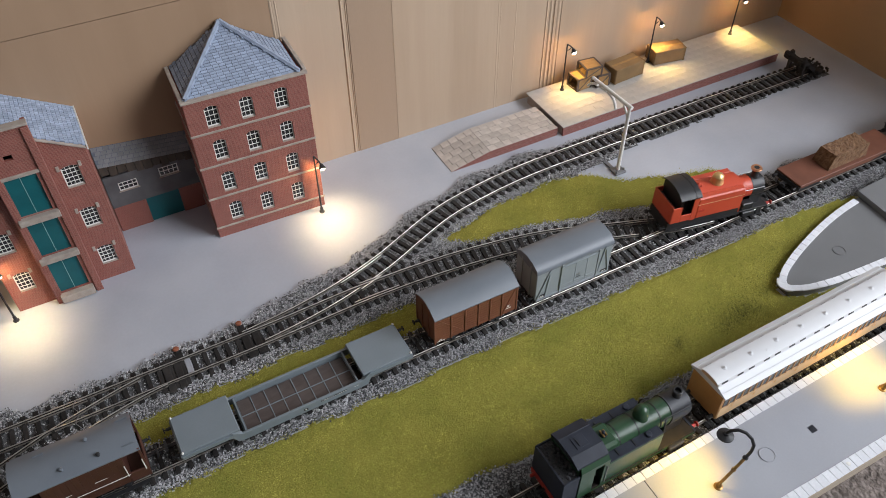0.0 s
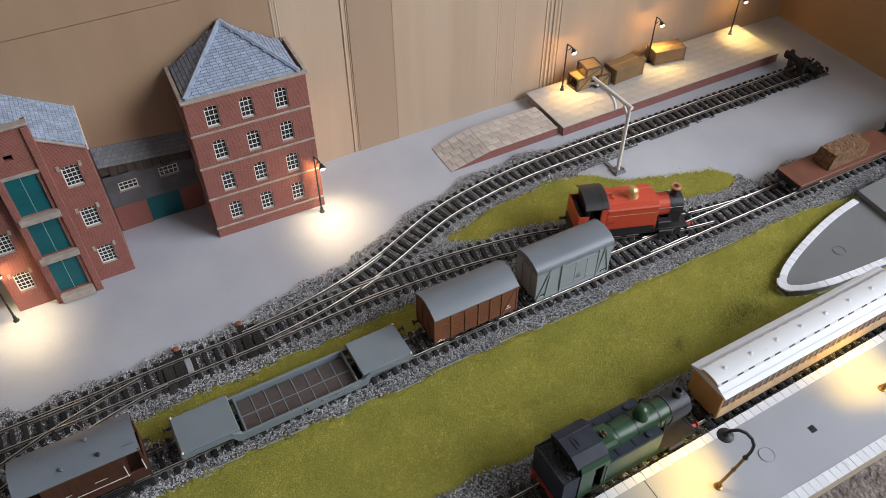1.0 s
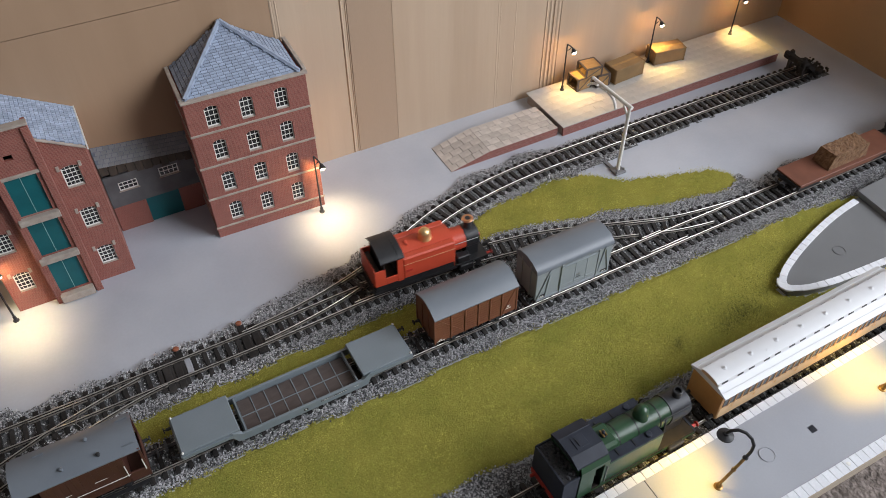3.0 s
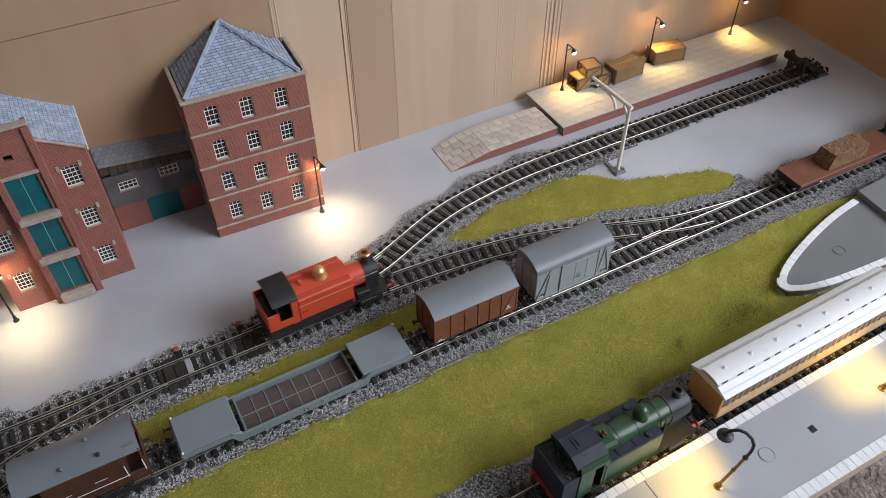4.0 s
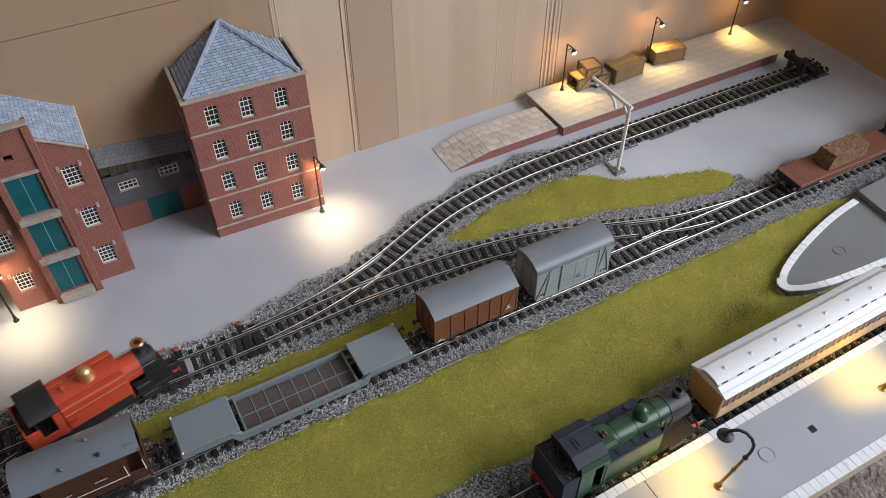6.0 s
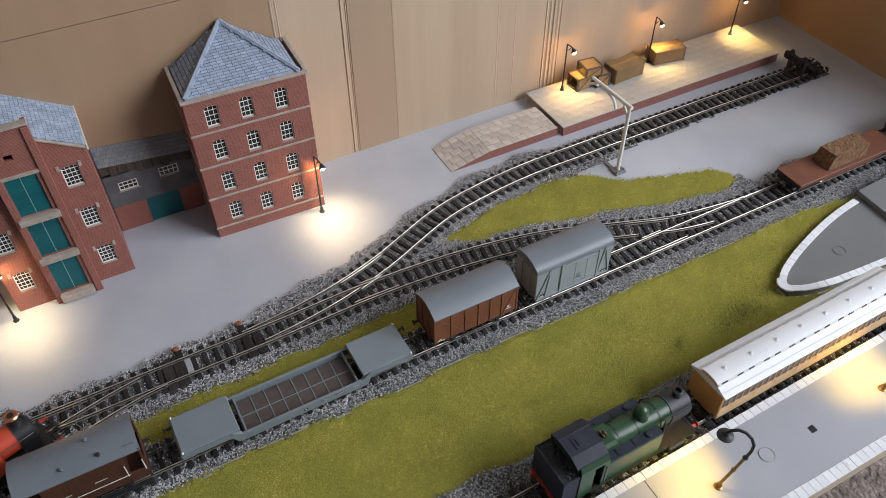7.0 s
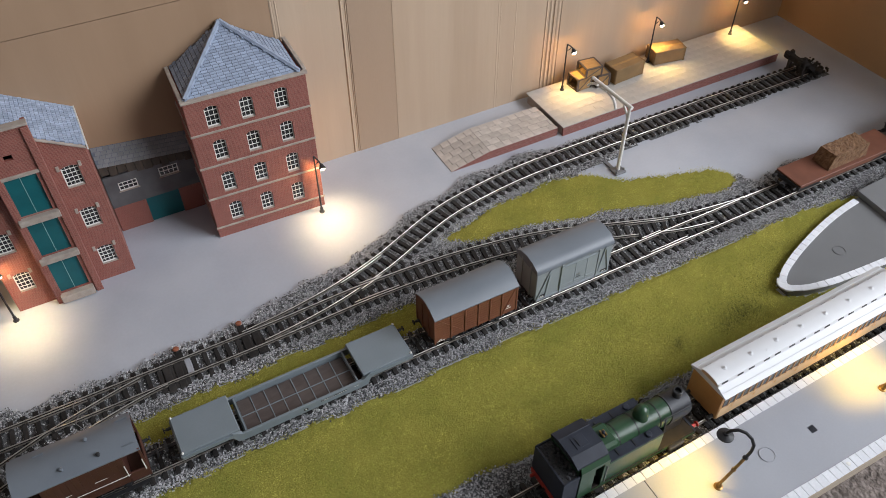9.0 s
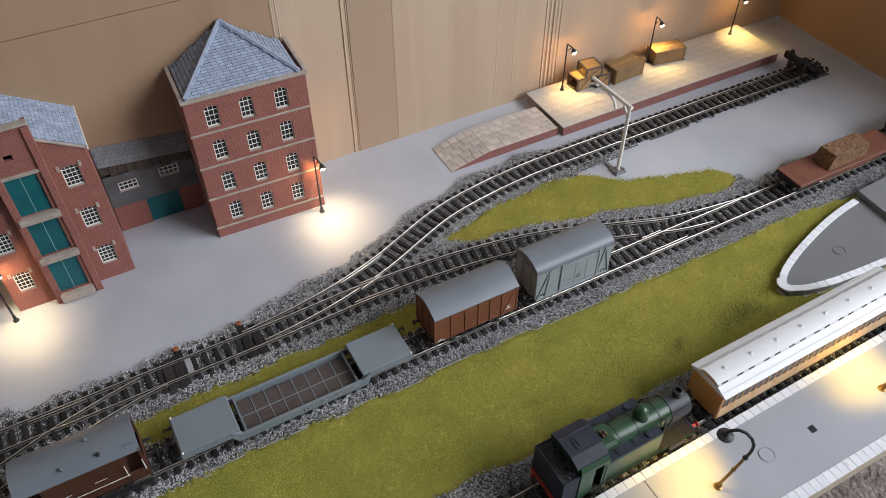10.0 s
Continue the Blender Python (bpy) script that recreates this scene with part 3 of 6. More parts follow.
        r = part("roof_slope", prism(B(), [(end, rake(end) - 0.4), (xm, ridge - 0.4), (xm, ridge + 1.1), (end, rake(end) + 1.1)], "y", yw + 2.6, y1), M_ROOFGAP, t, "blue-grey slate roof slope")
        tagged(part("slope_covering", bm, M_SLATE, r), kind="stuff")
    part("barge_board", box(B(), xr + 1.3, xr + 2.2, yw - 0.6, y1, eave - 1.8, eave + 1.6), M_WHITE, t)


def link_shed():
    t = thing("link_shed", 0, 0, label="low dark rendered shed with stained slate roof between buildings", category="shed")
    x0, x1, y0, y1 = -17.4, 58.0, 568.5, 574.0
    part("brick_base", holed_wall(B(), x0, x1, 0, 27.5, y0 + 0.6, y0 + 2.6, [(10, 38.5, 0, 27)]), M_BRICK, t)
    d = part("shed_door", box(B(), 10, 38.5, y0 + 2.0, y0 + 2.9, 0, 27), M_TEAL, t, "dark teal sliding door")
    for x in range(12, 38, 4):
        part("door_board", box(B(), x - 1.8, x + 1.8, y0 + 1.7, y0 + 1.99, 0.4, 26.6), M_TEAL, d)
    holes = [(-7.0, 8.4, 42.8, 52.0), (27.4, 43.5, 45.0, 54.8)]
    part("rendered_wall", holed_wall(B(), x0, x1, 27.5, 60, y0 - 0.4, y0 + 1.6, holes), M_SHED, t, "dark grey rendered upper wall")
    for h in holes:
        sash(t, h[0], h[1], h[2] + 0.6, h[3], y0 - 0.3, 4, 2, 0.0, 1.2, 0.6)
    part("backing", box(B(), x0 + 1, x1 - 1, y0 + 3, y1, 0, 64), M_BLACK, t)
    def drop(x):
        """The eaves and the ridge fall towards the east."""
        return 8.5 * (x - x0) / (x1 - x0)
    # stained boards between the wall and the slates
    x = x0 + 0.2
    while x < x1 - 3:
        w = random.uniform(6.2, 7.6)
        part("stained_board", box(B(), x, min(x + w - 0.35, x1), y0 - 0.9 + random.uniform(-0.15, 0.15), y0 + 1.6, 63.0 - drop(x) + random.uniform(-1.6, 0.8), 73.0 - drop(x + w), 0.2), M_STAINED, t, "brown stained board")
        x += w
    bm = prism(B(), [(y0 - 1.4, 72.6), (y1, 89), (y1, 86), (y0 + 0.6, 71.5)], "x", x0, x1)
    for c in bm.verts:
        c.co.z -= drop(c.co.x)
    r = part("roof", bm, M_ROOFGAP, t, "weathered grey slate roof")
    lean = math.degrees(math.atan2(16.4, y1 - y0 + 1.4))
    first = None
    for k in range(5):
        x = x0 + (2.2 if k % 2 else 0.2)
        while x < x1 - 2:
            p = (min(x + 2.3, x1 - 2.3), y0 - 1.55 + k * 1.36, 72.6 + k * 3.25 - drop(x + 2.3))
            if first is None:
                first = part("slate", slate_piece(4.6, 3.1, 0.5), M_DARKROOF, r)
                first.matrix_basis = pose(*[c * MM for c in p], lean - 3, 6.3)
            else:
                again("slate", first, r, *p, 0, lean - 3 + random.uniform(-1, 1), 6.3)
            x += 4.6


tower()
warehouse()
link_shed()


# ---- rolling stock (z runs from the rail top) ----
def wheelset(parent, x, r=6.0, width=8.6, material=None, spokes=0):
    out = []
    for s in (-1, 1):
        bm = lathe(B(), [(0.9, -1.3), (r * 0.3, -1.3), (r * 0.35, -0.7), (r * 0.75, -0.6), (r * 0.8, -1.2), (r, -1.2), (r, 0.9), (r + 0.7, 1.0), (r + 0.7, 1.4), (1.0, 1.4)], seg=24, m=Matrix.Rotation(-s * math.pi / 2, 4, "X"))
        for v in bm.verts:
            v.co.y = -v.co.y if s < 0 else v.co.y
        bmesh.ops.recalc_face_normals(bm, faces=bm.faces)
        for k in range(spokes):
            a = 2 * math.pi * k / spokes
            box(bm, r * 0.2, r * 0.85, -0.4, 0.4, -0.5, 0.5, m=Matrix.Rotation(a, 4, "Y") @ Matrix.Translation((0, s * 1.3, 0)))
        out.append(part("wheel", bm, material or M_BLACK, parent, at=(x, s * width, r)))
    return out


def buffers(parent, x, z=11.0, sides=(-1, 1), head=None, gap=11.5, shank=None, r=2.1):
    d = 1 if x > 0 else -1
    for s in sides:
        sh = part("buffer", rod(rod(B(), (x, s * gap, z), (x + d * 3.2, s * gap, z), 1.3, 1.1, 10), (x + d * 3.0, s * gap, z), (x + d * 4.6, s * gap, z), 0.6, None, 8), shank or M_BLACK, parent)
        part("buffer_head", rod(B(), (x + d * 4.5, s * gap, z), (x + d * 5.2, s * gap, z), r, r * 0.9, 14), head or M_BLACK, sh)


def coupling(parent, x, z=8.0):
    d = 1 if x > 0 else -1
    bm = box(B(), min(x, x + d * 7), max(x, x + d * 7), -1.2, 1.2, z - 0.6, z + 0.4)
    box(bm, min(x + d * 6, x + d * 7.4), max(x + d * 6, x + d * 7.4), -4.0, 4.0, z - 0.6, z + 2.2)
    box(bm, min(x + d * 3, x + d * 9), max(x + d * 3, x + d * 9), -0.6, 0.6, z + 1.6, z + 2.4)
    part("coupling", bm, M_BLACK, parent)


def underframe(parent, half, axles, z=9.0, wid=12.5, chassis=None):
    bm = box(B(), -half, half, -wid, -wid + 1.4, z - 2.6, z)
    box(bm, -half, half, wid - 1.4, wid, z - 2.6, z)
    box(bm, -half, -half + 1.4, -wid - 2, wid + 2, z - 2.6, z)
    box(bm, half - 1.4, half, -wid - 2, wid + 2, z - 2.6, z)
    box(bm, -half + 2, half - 2, -5, 5, z - 3.5, z - 0.3)
    part("underframe", bm, chassis or M_BLACK, parent)
    for x in axles:
        wheelset(parent, x)
        for s in (-1, 1):
            bm = prism(B(), [(x - 5.5, z - 1), (x + 5.5, z - 1), (x + 2.2, z - 5.2), (x - 2.2, z - 5.2)], "y", s * (wid - 0.2) - 0.7, s * (wid - 0.2) + 0.7)
            box(bm, x - 1.6, x + 1.6, s * wid - 1.4, s * wid + 1.4, z - 5.4, z - 2.0, 0.3)
            part("axle_guard", bm, chassis or M_BLACK, parent)
    for s in (-1, 1):
        bm = box(B(), axles[0] + 6, axles[-1] - 6, s * (wid + 0.8) - 0.35, s * (wid + 0.8) + 0.35, z - 4.6, z - 4.0)
        part("brake_lever", bm, chassis or M_BLACK, parent)


def arc_roof(half_len, half_wid, z0, z1, t=0.9, n=14):
    """An arched wagon roof along x."""
    pts = [(half_wid * (2 * k / n - 1), z0 + (z1 - z0) * (1 - (2 * k / n - 1) ** 2)) for k in range(n + 1)]
    return prism(B(), pts + [(y, z - t) for y, z in reversed(pts)], "x", -half_len, half_len)


def white_bars(parent, rows, side, y, height=0.5):
    """Lettering too small to read, as plain bars (x0, x1, z)."""
    for x0, x1, z in rows:
        part("lettering", box(B(), x0, x1, side * y - 0.06, side * y + 0.06, z, z + height), M_WHITE, parent)


def planked_van(x, y, rz):
    """A brown ventilated van."""
    t = thing("brown_van", x, y, RAIL_TOP, rz, label="bauxite brown plastic goods van with plain grey roof", category="goods van", group="parked goods wagons")
    L, W, z0, z1 = 35.3, 14.2, 10.4, 38.4
    b = part("body", box(B(), -L, L, -W, W, z0, z1, 0.4), M_BROWN, t)
    for s in (-1, 1):
        for k in range(10):
            part("plank", box(B(), -L + 0.3, L - 0.3, s * W - 0.2, s * W + 0.2, z0 + 0.5 + k * 2.62, z0 + 2.85 + k * 2.62), M_BROWN, b)
        for px in (-21.6, -9.7, 1.6, 11.8, 22.0):
            part("stanchion", box(B(), px - 0.6, px + 0.6, s * W - 0.75, s * W + 0.75, z0, z1, 0.15), M_BROWN, b)
        for xa, xb in ((-34.6, -10.4), (34.0, 22.8)):
            bm = prism(B(), [(xa, z1 - 1), (xa + 1.2, z1 - 1), (xb + 0.6, z0 + 1), (xb - 0.6, z0 + 1)], "y", s * W - 0.55, s * W + 0.55)
            part("brace", bm, M_BROWN, b)
        for e in (-1, 1):
            part("corner_strap", box(B(), e * L - 0.7, e * L + 0.7, s * W - 0.6, s * W + 0.6, z0, z1, 0.15), M_BROWN, b)
    for e in (-1, 1):
        for yy in (-5, 5):
            part("end_post", box(B(), e * L - 0.8, e * L + 0.8, yy - 0.6, yy + 0.6, z0, z1 + 2), M_BROWN, b)
        prism_bm = prism(B(), [(-W, z1), (W, z1), (W * 0.6, z1 + 3.4), (0, z1 + 5.0), (-W * 0.6, z1 + 3.4)], "x", e * L - 0.7, e * L + 0.7)
        part("end_panel", prism_bm, M_BROWN, b)
    part("roof", arc_roof(L + 0.6, W + 1.3, z1 - 0.4, z1 + 6.2), M_ROOFGREY, t, "smooth grey arched roof", True)
    white_bars(t, ((-33.5, -27, z0 + 1.0), (-32, -29.5, z0 + 2.4), (24.0, 30.5, z0 + 5.4), (25.5, 28.8, z0 + 7.2), (26.5, 29, z0 + 8.6)), -1, W + 0.35, 0.7)
    underframe(t, L, (-19.5, 19.5), 10.6)
    for e in (-L, L):
        buffers(t, e, 11.0)
        coupling(t, e)


def grey_van(x, y, rz):
    """A pale grey van with angled end framing and a roof that curves down to the sides."""
    t = thing("grey_van", x, y, RAIL_TOP, rz, label="pale grey plastic goods van with darker grey roof", category="goods van", group="parked goods wagons")
    L, W, z0, z1 = 35.6, 14.3, 8.6, 39.6
    b = part("body", box(B(), -L, L, -W, W, z0, z1, 0.4), M_GREYVAN, t)
    for s in (-1, 1):
        for xa, xb, zt in ((-34.5, -23.5, z1 - 2), (-26.5, -23.0, z1 - 2), (34.5, 29, z1 - 2), (23.5, 28.4, z1 - 2)):
            part("brace", prism(B(), [(xa - 0.5, z0), (xa + 0.7, z0), (xb + 0.6, zt), (xb - 0.6, zt)], "y", s * W - 0.8, s * W + 0.8), M_GREYVAN, b)
        for px in (-12.5, 22.6):
            part("stanchion", box(B(), px - 0.8, px + 0.8, s * W - 1.0, s * W + 1.0, z0 - 1.5, z1 - 1, 0.15), M_GREYVAN, b)
        for xa, xb in ((-11.4, 0.2), (0.6, 11.0), (11.4, 21.6)):
            d = part("door", box(B(), xa, xb, s * W - 0.5, s * W + 0.5, z0 + 1.5, z1 - 5), M_GREYVAN, b)
            part("door_strap", box(B(), xa + 0.5, xb - 0.5, s * W - 0.75, s * W + 0.75, z0 + 5, z0 + 5.7), M_GREYVAN, d)
        part("door_rail", box(B(), -12, 22.6, s * W - 0.8, s * W + 0.8, z1 - 5, z1 - 4.2), M_GREYVAN, b)
        part("sole_bar", box(B(), -L + 1, L - 1, s * W - 0.6, s * W + 0.4, z0 - 1.6, z0 + 0.4), M_GREYVAN, b)
    part("number_panel", box(B(), -34, -26.5, -W - 0.3, -W + 0.2, z0 + 0.7, z0 + 4.0), M_BLACK, t, "small black panel with pale marks")
    part("number_panel", box(B(), 27.5, 33, -W - 0.3, -W + 0.2, z0 + 0.7, z0 + 3.2), M_BLACK, t, "small black panel with pale marks")
    white_bars(t, ((-33.4, -27.5, z0 + 1.2), (-33.4, -28.5, z0 + 2.5), (28, 32, z0 + 1.4)), -1, W + 0.36)
    part("lettering", box(B(), 1.5, 6.5, -W - 0.56, -W - 0.3, z0 + 8, z0 + 8.7), M_BLACK, t)
    part("lettering", box(B(), 2.5, 5.5, -W - 0.56, -W - 0.3, z0 + 10, z0 + 12), M_STEEL, t)
    pts = [(-W - 0.6, z1 - 2.0), (-W - 0.5, z1 + 0.2), (-W + 1.0, z1 + 2.4), (-W * 0.6, z1 + 5.0), (0, z1 + 6.6), (W * 0.6, z1 + 5.0), (W - 1.0, z1 + 2.4), (W + 0.5, z1 + 0.2), (W + 0.6, z1 - 2.0)]
    part("roof", prism(B(), pts, "x", -L - 0.6, L + 0.6), M_ROOFGREY, t, "smooth grey curved roof", True)
    for e in (-1, 1):
        for yy in (-6, 6):
            part("end_post", box(B(), e * L - 0.8, e * L + 0.8, yy - 0.7, yy + 0.7, z0, z1 + 1), M_GREYVAN, b)
    underframe(t, L, (-19.5, 19.5))
    for e in (-L, L):
        buffers(t, e, 9.5)
        coupling(t, e)


def well_wagon(x, y, rz):
    t = thing("well_wagon", x, y, RAIL_TOP, rz, label="blue-grey low well wagon with brown boarded floor", category="wagon", group="parked goods wagons")
    W, zl, zh = 15.6, 7.4, 15.6
    for e in (-1, 1):
        a, b = sorted((e * 45.4, e * 85))
        d = part("end_deck", box(B(), a, b, -W, W, zh - 2.6, zh, 0.5), M_LOWGREY, t, "plain blue-grey raised end deck")
        part("drop_plate", box(B(), min(e * 47.0, e * 47.8), max(e * 47.0, e * 47.8), -W + 1.2, W - 1.2, zl - 2, zh - 2.7), M_BLACK, d)
        part("headstock", box(B(), min(e * 84.0, e * 86.0), max(e * 84.0, e * 86.0), -W, W, zh - 5.5, zh - 2.7, 0.3), M_LOWGREY, d)
        for s in (-1, 1):
            part("white_spot", lathe(B(), [(0.2, -0.7), (0.9, -0.4), (0.95, 0.2), (0.3, 0.7)], (e * 84.2, s * (W - 0.4), zh + 0.1), 10), M_WHITE, d, "small white painted lamp iron")
    for s in (-1, 1):
        # side girder, dipping between the decks
        out = [(-85, zh - 2.4), (-85, zh - 5.4), (-54, zh - 5.4), (-51, zh - 6.4), (-48.5, zl - 3.6), (-46, zl - 4.6), (46, zl - 4.6), (48.5, zl - 3.6), (51, zh - 6.4), (54, zh - 5.4), (85, zh - 5.4), (85, zh - 2.4), (51, zh - 2.4), (45, zl + 1.6), (-45, zl + 1.6), (-51, zh - 2.4)]
        g = part("side_girder", prism(B(), out, "y", s * (W + 0.2) - 0.8, s * (W + 0.2) + 0.8), M_LOWGREY, t)
        part("top_flange", box(B(), -45.5, 45.5, s * (W + 0.1) - 1.0, s * (W + 0.1) + 1.0, zl + 1.6, zl + 2.5, 0.2), M_LOWGREY, g)
        for e in (-1, 1):
            bm = prism(B(), [(e * 45, zl + 1.6), (e * 51, zh - 2.4), (e * 51, zh - 0.8), (e * 44.4, zl + 2.6)], "y", s * (W - 0.2) - 1.3, s * (W - 0.2) + 1.3)
            part("neck_flange", bm, M_LOWGREY, g)
    for k in range(8):
        for j in (0, 1):
            a = -40.5 + k * 10.2
            part("floor_panel", box(B(), a + 0.2, a + 10.0, -14.0 + j * 14.1 + 0.15, -0.1 + j * 14.1 - 0.15, zl - 3.4, zl - 2.5), M_DECK, t, "dark brown boarded floor panel")
    for k in range(1, 8):
        part("floor_bar", box(B(), -40.5 + k * 10.2 - 0.32, -40.5 + k * 10.2 + 0.32, -14.2, 14.2, zl - 2.7, zl - 2.05), M_LOWGREY, t)
    part("floor_bar", box(B(), -40.5, 41.1, -0.35, 0.35, zl - 2.65, zl - 2.1), M_LOWGREY, t)
    part("well_floor", box(B(), -43, 43, -14.8, 14.8, zl - 4.6, zl - 3.5), M_LOWGREY, t)
    for e in (-1, 1):
        part("end_bar", box(B(), min(e * 40.9, e * 42.1), max(e * 40.9, e * 42.1), -14.2, 14.2, zl - 2.8, zl + 2.4), M_LOWGREY, t)
    part("maker_plate", box(B(), 12, 32, -W - 1.15, -W - 0.9, zl - 0.4, zl + 0.8), M_BLACK, t, "narrow black strip with pale marks")
    white_bars(t, [(12.8 + k * 1.6, 13.7 + k * 1.6 + (k % 3) * 0.15, zl - 0.05) for k in range(12)] + [(37.5, 39.0, zl - 0.2), (39.6, 41, zl - 0.2)], -1, W + 1.2, 0.42)
    part("label_plate", box(B(), -1, 2.2, -W - 1.15, -W - 0.9, zl - 2.6, zl - 0.2), M_BLACK, t, "tiny black plate with a white centre")
    part("plate_mark", box(B(), 0, 1.2, -W - 1.22, -W - 1.1, zl - 2.1, zl - 0.8), M_WHITE, t)
    for xx in (-74, -56, 56, 74):
        wheelset(t, xx, 5.2)
    for e in (-1, 1):
        part("bogie", box(box(B(), e * 65 - 13, e * 65 + 13, -12.6, -11, 3.2, 8.6, 0.6), e * 65 - 13, e * 65 + 13, 11, 12.6, 3.2, 8.6, 0.6), M_BLACK, t)
    for e in (-86, 86):
        buffers(t, e, 10.5)
        coupling(t, e)


def brake_van(x, y, rz):
    t = thing("brake_van", x, y, RAIL_TOP, rz, label="brown goods brake van with grey roof and white handrails", category="brake van", group="parked goods wagons")
    L, W, z0, z1 = 36.8, 14.2, 9.0, 40.4
    part("floor", box(B(), -L, L, -W, W, z0, z0 + 1.4, 0.2), M_BRAKE, t)
    b = part("cabin", box(B(), -24, 25, -W, W, z0 + 1.4, z1 - 0.5, 0.3), M_BRAKE, t)
    for s in (-1, 1):
        for k in range(13):
            part("plank", box(B(), -23.6 + k * 3.72, -20.2 + k * 3.72, s * W - 0.2, s * W + 0.2, z0 + 1.6, z1), M_BRAKE, b)
        for e in (-1, 1):
            part("end_side", box(B(), min(e * 24.2, e * L), max(e * 24.2, e * L), s * W - 0.6, s * W + 0.6, z0, z0 + 9.5, 0.2), M_BRAKE, t)
            part("roof_post", box(B(), min(e * 35.4, e * L), max(e * 35.4, e * L), s * W - 0.8, s * W + 0.8, z0, z1 + 0.4), M_BRAKE, t)
            part("handrail", rod(B(), (e * 35.2, s * (W + 0.9), z0 + 8), (e * 35.2, s * (W + 0.9), z0 + 20), 0.36), M_WHITE, t, "white handrail")
            part("handrail", rod(B(), (e * 24.2, s * (W + 0.9), z0 + 8), (e * 24.2, s * (W + 0.9), z0 + 20), 0.36), M_WHITE, t, "white handrail")
        part("long_handrail", tube(B(), [(-24, s * (W + 1.1), z0 + 9.4), (0, s * (W + 1.1), z0 + 9.2), (25.2, s * (W + 1.1), z0 + 9.4)], 0.26, 6), M_WHITE, t, "long white handrail")
        part("step_board", box(B(), -L + 3, L - 3, s * (W + 1.6) - 1.4, s * (W + 1.6) + 1.4, z0 - 5.0, z0 - 4.2), M_BLACK, t)
    for e in (-1, 1):
        part("end_wall", box(B(), min(e * 36.0, e * L), max(e * 36.0, e * L), -W, W, z0, z1 - 20, 0.2), M_BRAKE, t)
    white_bars(t, ((-16.5, -9.5, z0 + 13.0), (5, 12.5, z0 + 14.8)), -1, W + 0.4, 0.6)
    part("roof", arc_roof(L + 0.4, W + 1.2, z1 - 0.2, z1 + 4.6), M_ROOFGREY, t, "smooth grey arched roof", True)
    for xx, yy in ((14, -9.6), (-7.6, -9.4), (9.2, 3.8)):
        part("roof_vent", lathe(B(), [(0.9, 0), (0.9, 1.6), (1.3, 1.7), (1.2, 2.4), (0.4, 2.8)], (xx, yy, z1 + (2.4 if yy < -5 else 3.9)), 12), M_BLACK if xx > 10 else M_ROOFGREY, t)
    for xx, yy, zz in ((-19, 7.6, 3.9), (31.5, 9.5, 3.2), (31.5, -10.5, 2.8)):
        part("rain_strip", box(B(), xx - 3.5, xx + 3.5, yy - 0.3, yy + 0.3, z1 + zz - 1.0, z1 + zz + 0.5), M_ROOFGREY, t)
    underframe(t, L, (-21, 21))
    for e in (-L, L):
        buffers(t, e, 9.5)
        coupling(t, e)


def flat_wagon(x, y, rz):
    t = thing("flat_wagon", x, y, RAIL_TOP, rz, label="rust-brown bogie flat wagon with end stanchions", category="wagon", group="parked goods wagons")
    L, W, z = 64, 14.6, 13.6
    part("deck", box(B(), -L, L, -W, W, z - 1.8, z, 0.4), M_RUSTFLAT, t)
    for s in (-1, 1):
        out = [(-L, z - 1.9), (-L, z - 3.6), (-L + 22, z - 3.8), (-L + 34, z - 6.2), (L - 34, z - 6.2), (L - 22, z - 3.8), (L, z - 3.6), (L, z - 1.9)]
        part("side_girder", prism(B(), out, "y", s * (W - 1.0) - 0.6, s * (W - 1.0) + 0.6), M_RUSTFLAT, t)
    for xx in (-54, -38, 38, 54):
        wheelset(t, xx, 5.2)
    for e in (-1, 1):
        part("bogie", box(box(B(), e * 46 - 13, e * 46 + 13, -12.2, -10.8, 3.0, 8.4, 0.6), e * 46 - 13, e * 46 + 13, 10.8, 12.2, 3.0, 8.4, 0.6), M_BLACK, t)
        part("headstock", box(B(), min(e * 63, e * 65), max(e * 63, e * 65), -W, W, 7.4, 11.7), M_BLACK, t)
    for e in (-65, 65):
        buffers(t, e, 9.5)
        coupling(t, e)
    load = thing("timber_load", x - 6, y - 0.6, RAIL_TOP + z, rz, label="rough brown bark-like block load on the flat wagon", category="wagon load")
    bm = B()
    nx, ny, nz = 26, 11, 7

    def skin(u, v, w):
        """A tapered block with a ragged surface; u, v, w run from 0 to 1."""
        xa, xb = -20 + 4 * w, 29 - 2 * w
        ya, yb = -10.0 + 0.8 * w, 9.6 - 1.2 * w
        n = noise.noise_vector(Vector((u * 11, v * 5, w * 4))) * 0.8 + noise.noise_vector(Vector((u * 31, v * 14, w * 9))) * 0.5
        return Vector((xa + (xb - xa) * u, ya + (yb - ya) * v, 15.2 * w)) + n * (1 if w > 0 else 0.2)
    for f, na, nb in ((lambda a, b: (a, b, 1), nx, ny), (lambda a, b: (a, 0, b), nx, nz), (lambda a, b: (a, 1, 1 - b), nx, nz), (lambda a, b: (0, 1 - a, b), ny, nz), (lambda a, b: (1, a, b), ny, nz)):
        grid = [[bm.verts.new(skin(*f(i / na, k / nb))) for k in range(nb + 1)] for i in range(na + 1)]
        for i in range(na):
            for k in range(nb):
                bm.faces.new((grid[i][k], grid[i + 1][k], grid[i + 1][k + 1], grid[i][k + 1]))
    bmesh.ops.remove_doubles(bm, verts=bm.verts, dist=0.01)
    bmesh.ops.recalc_face_normals(bm, faces=bm.faces)
    part("block", bm, M_LOAD, load)
    return t


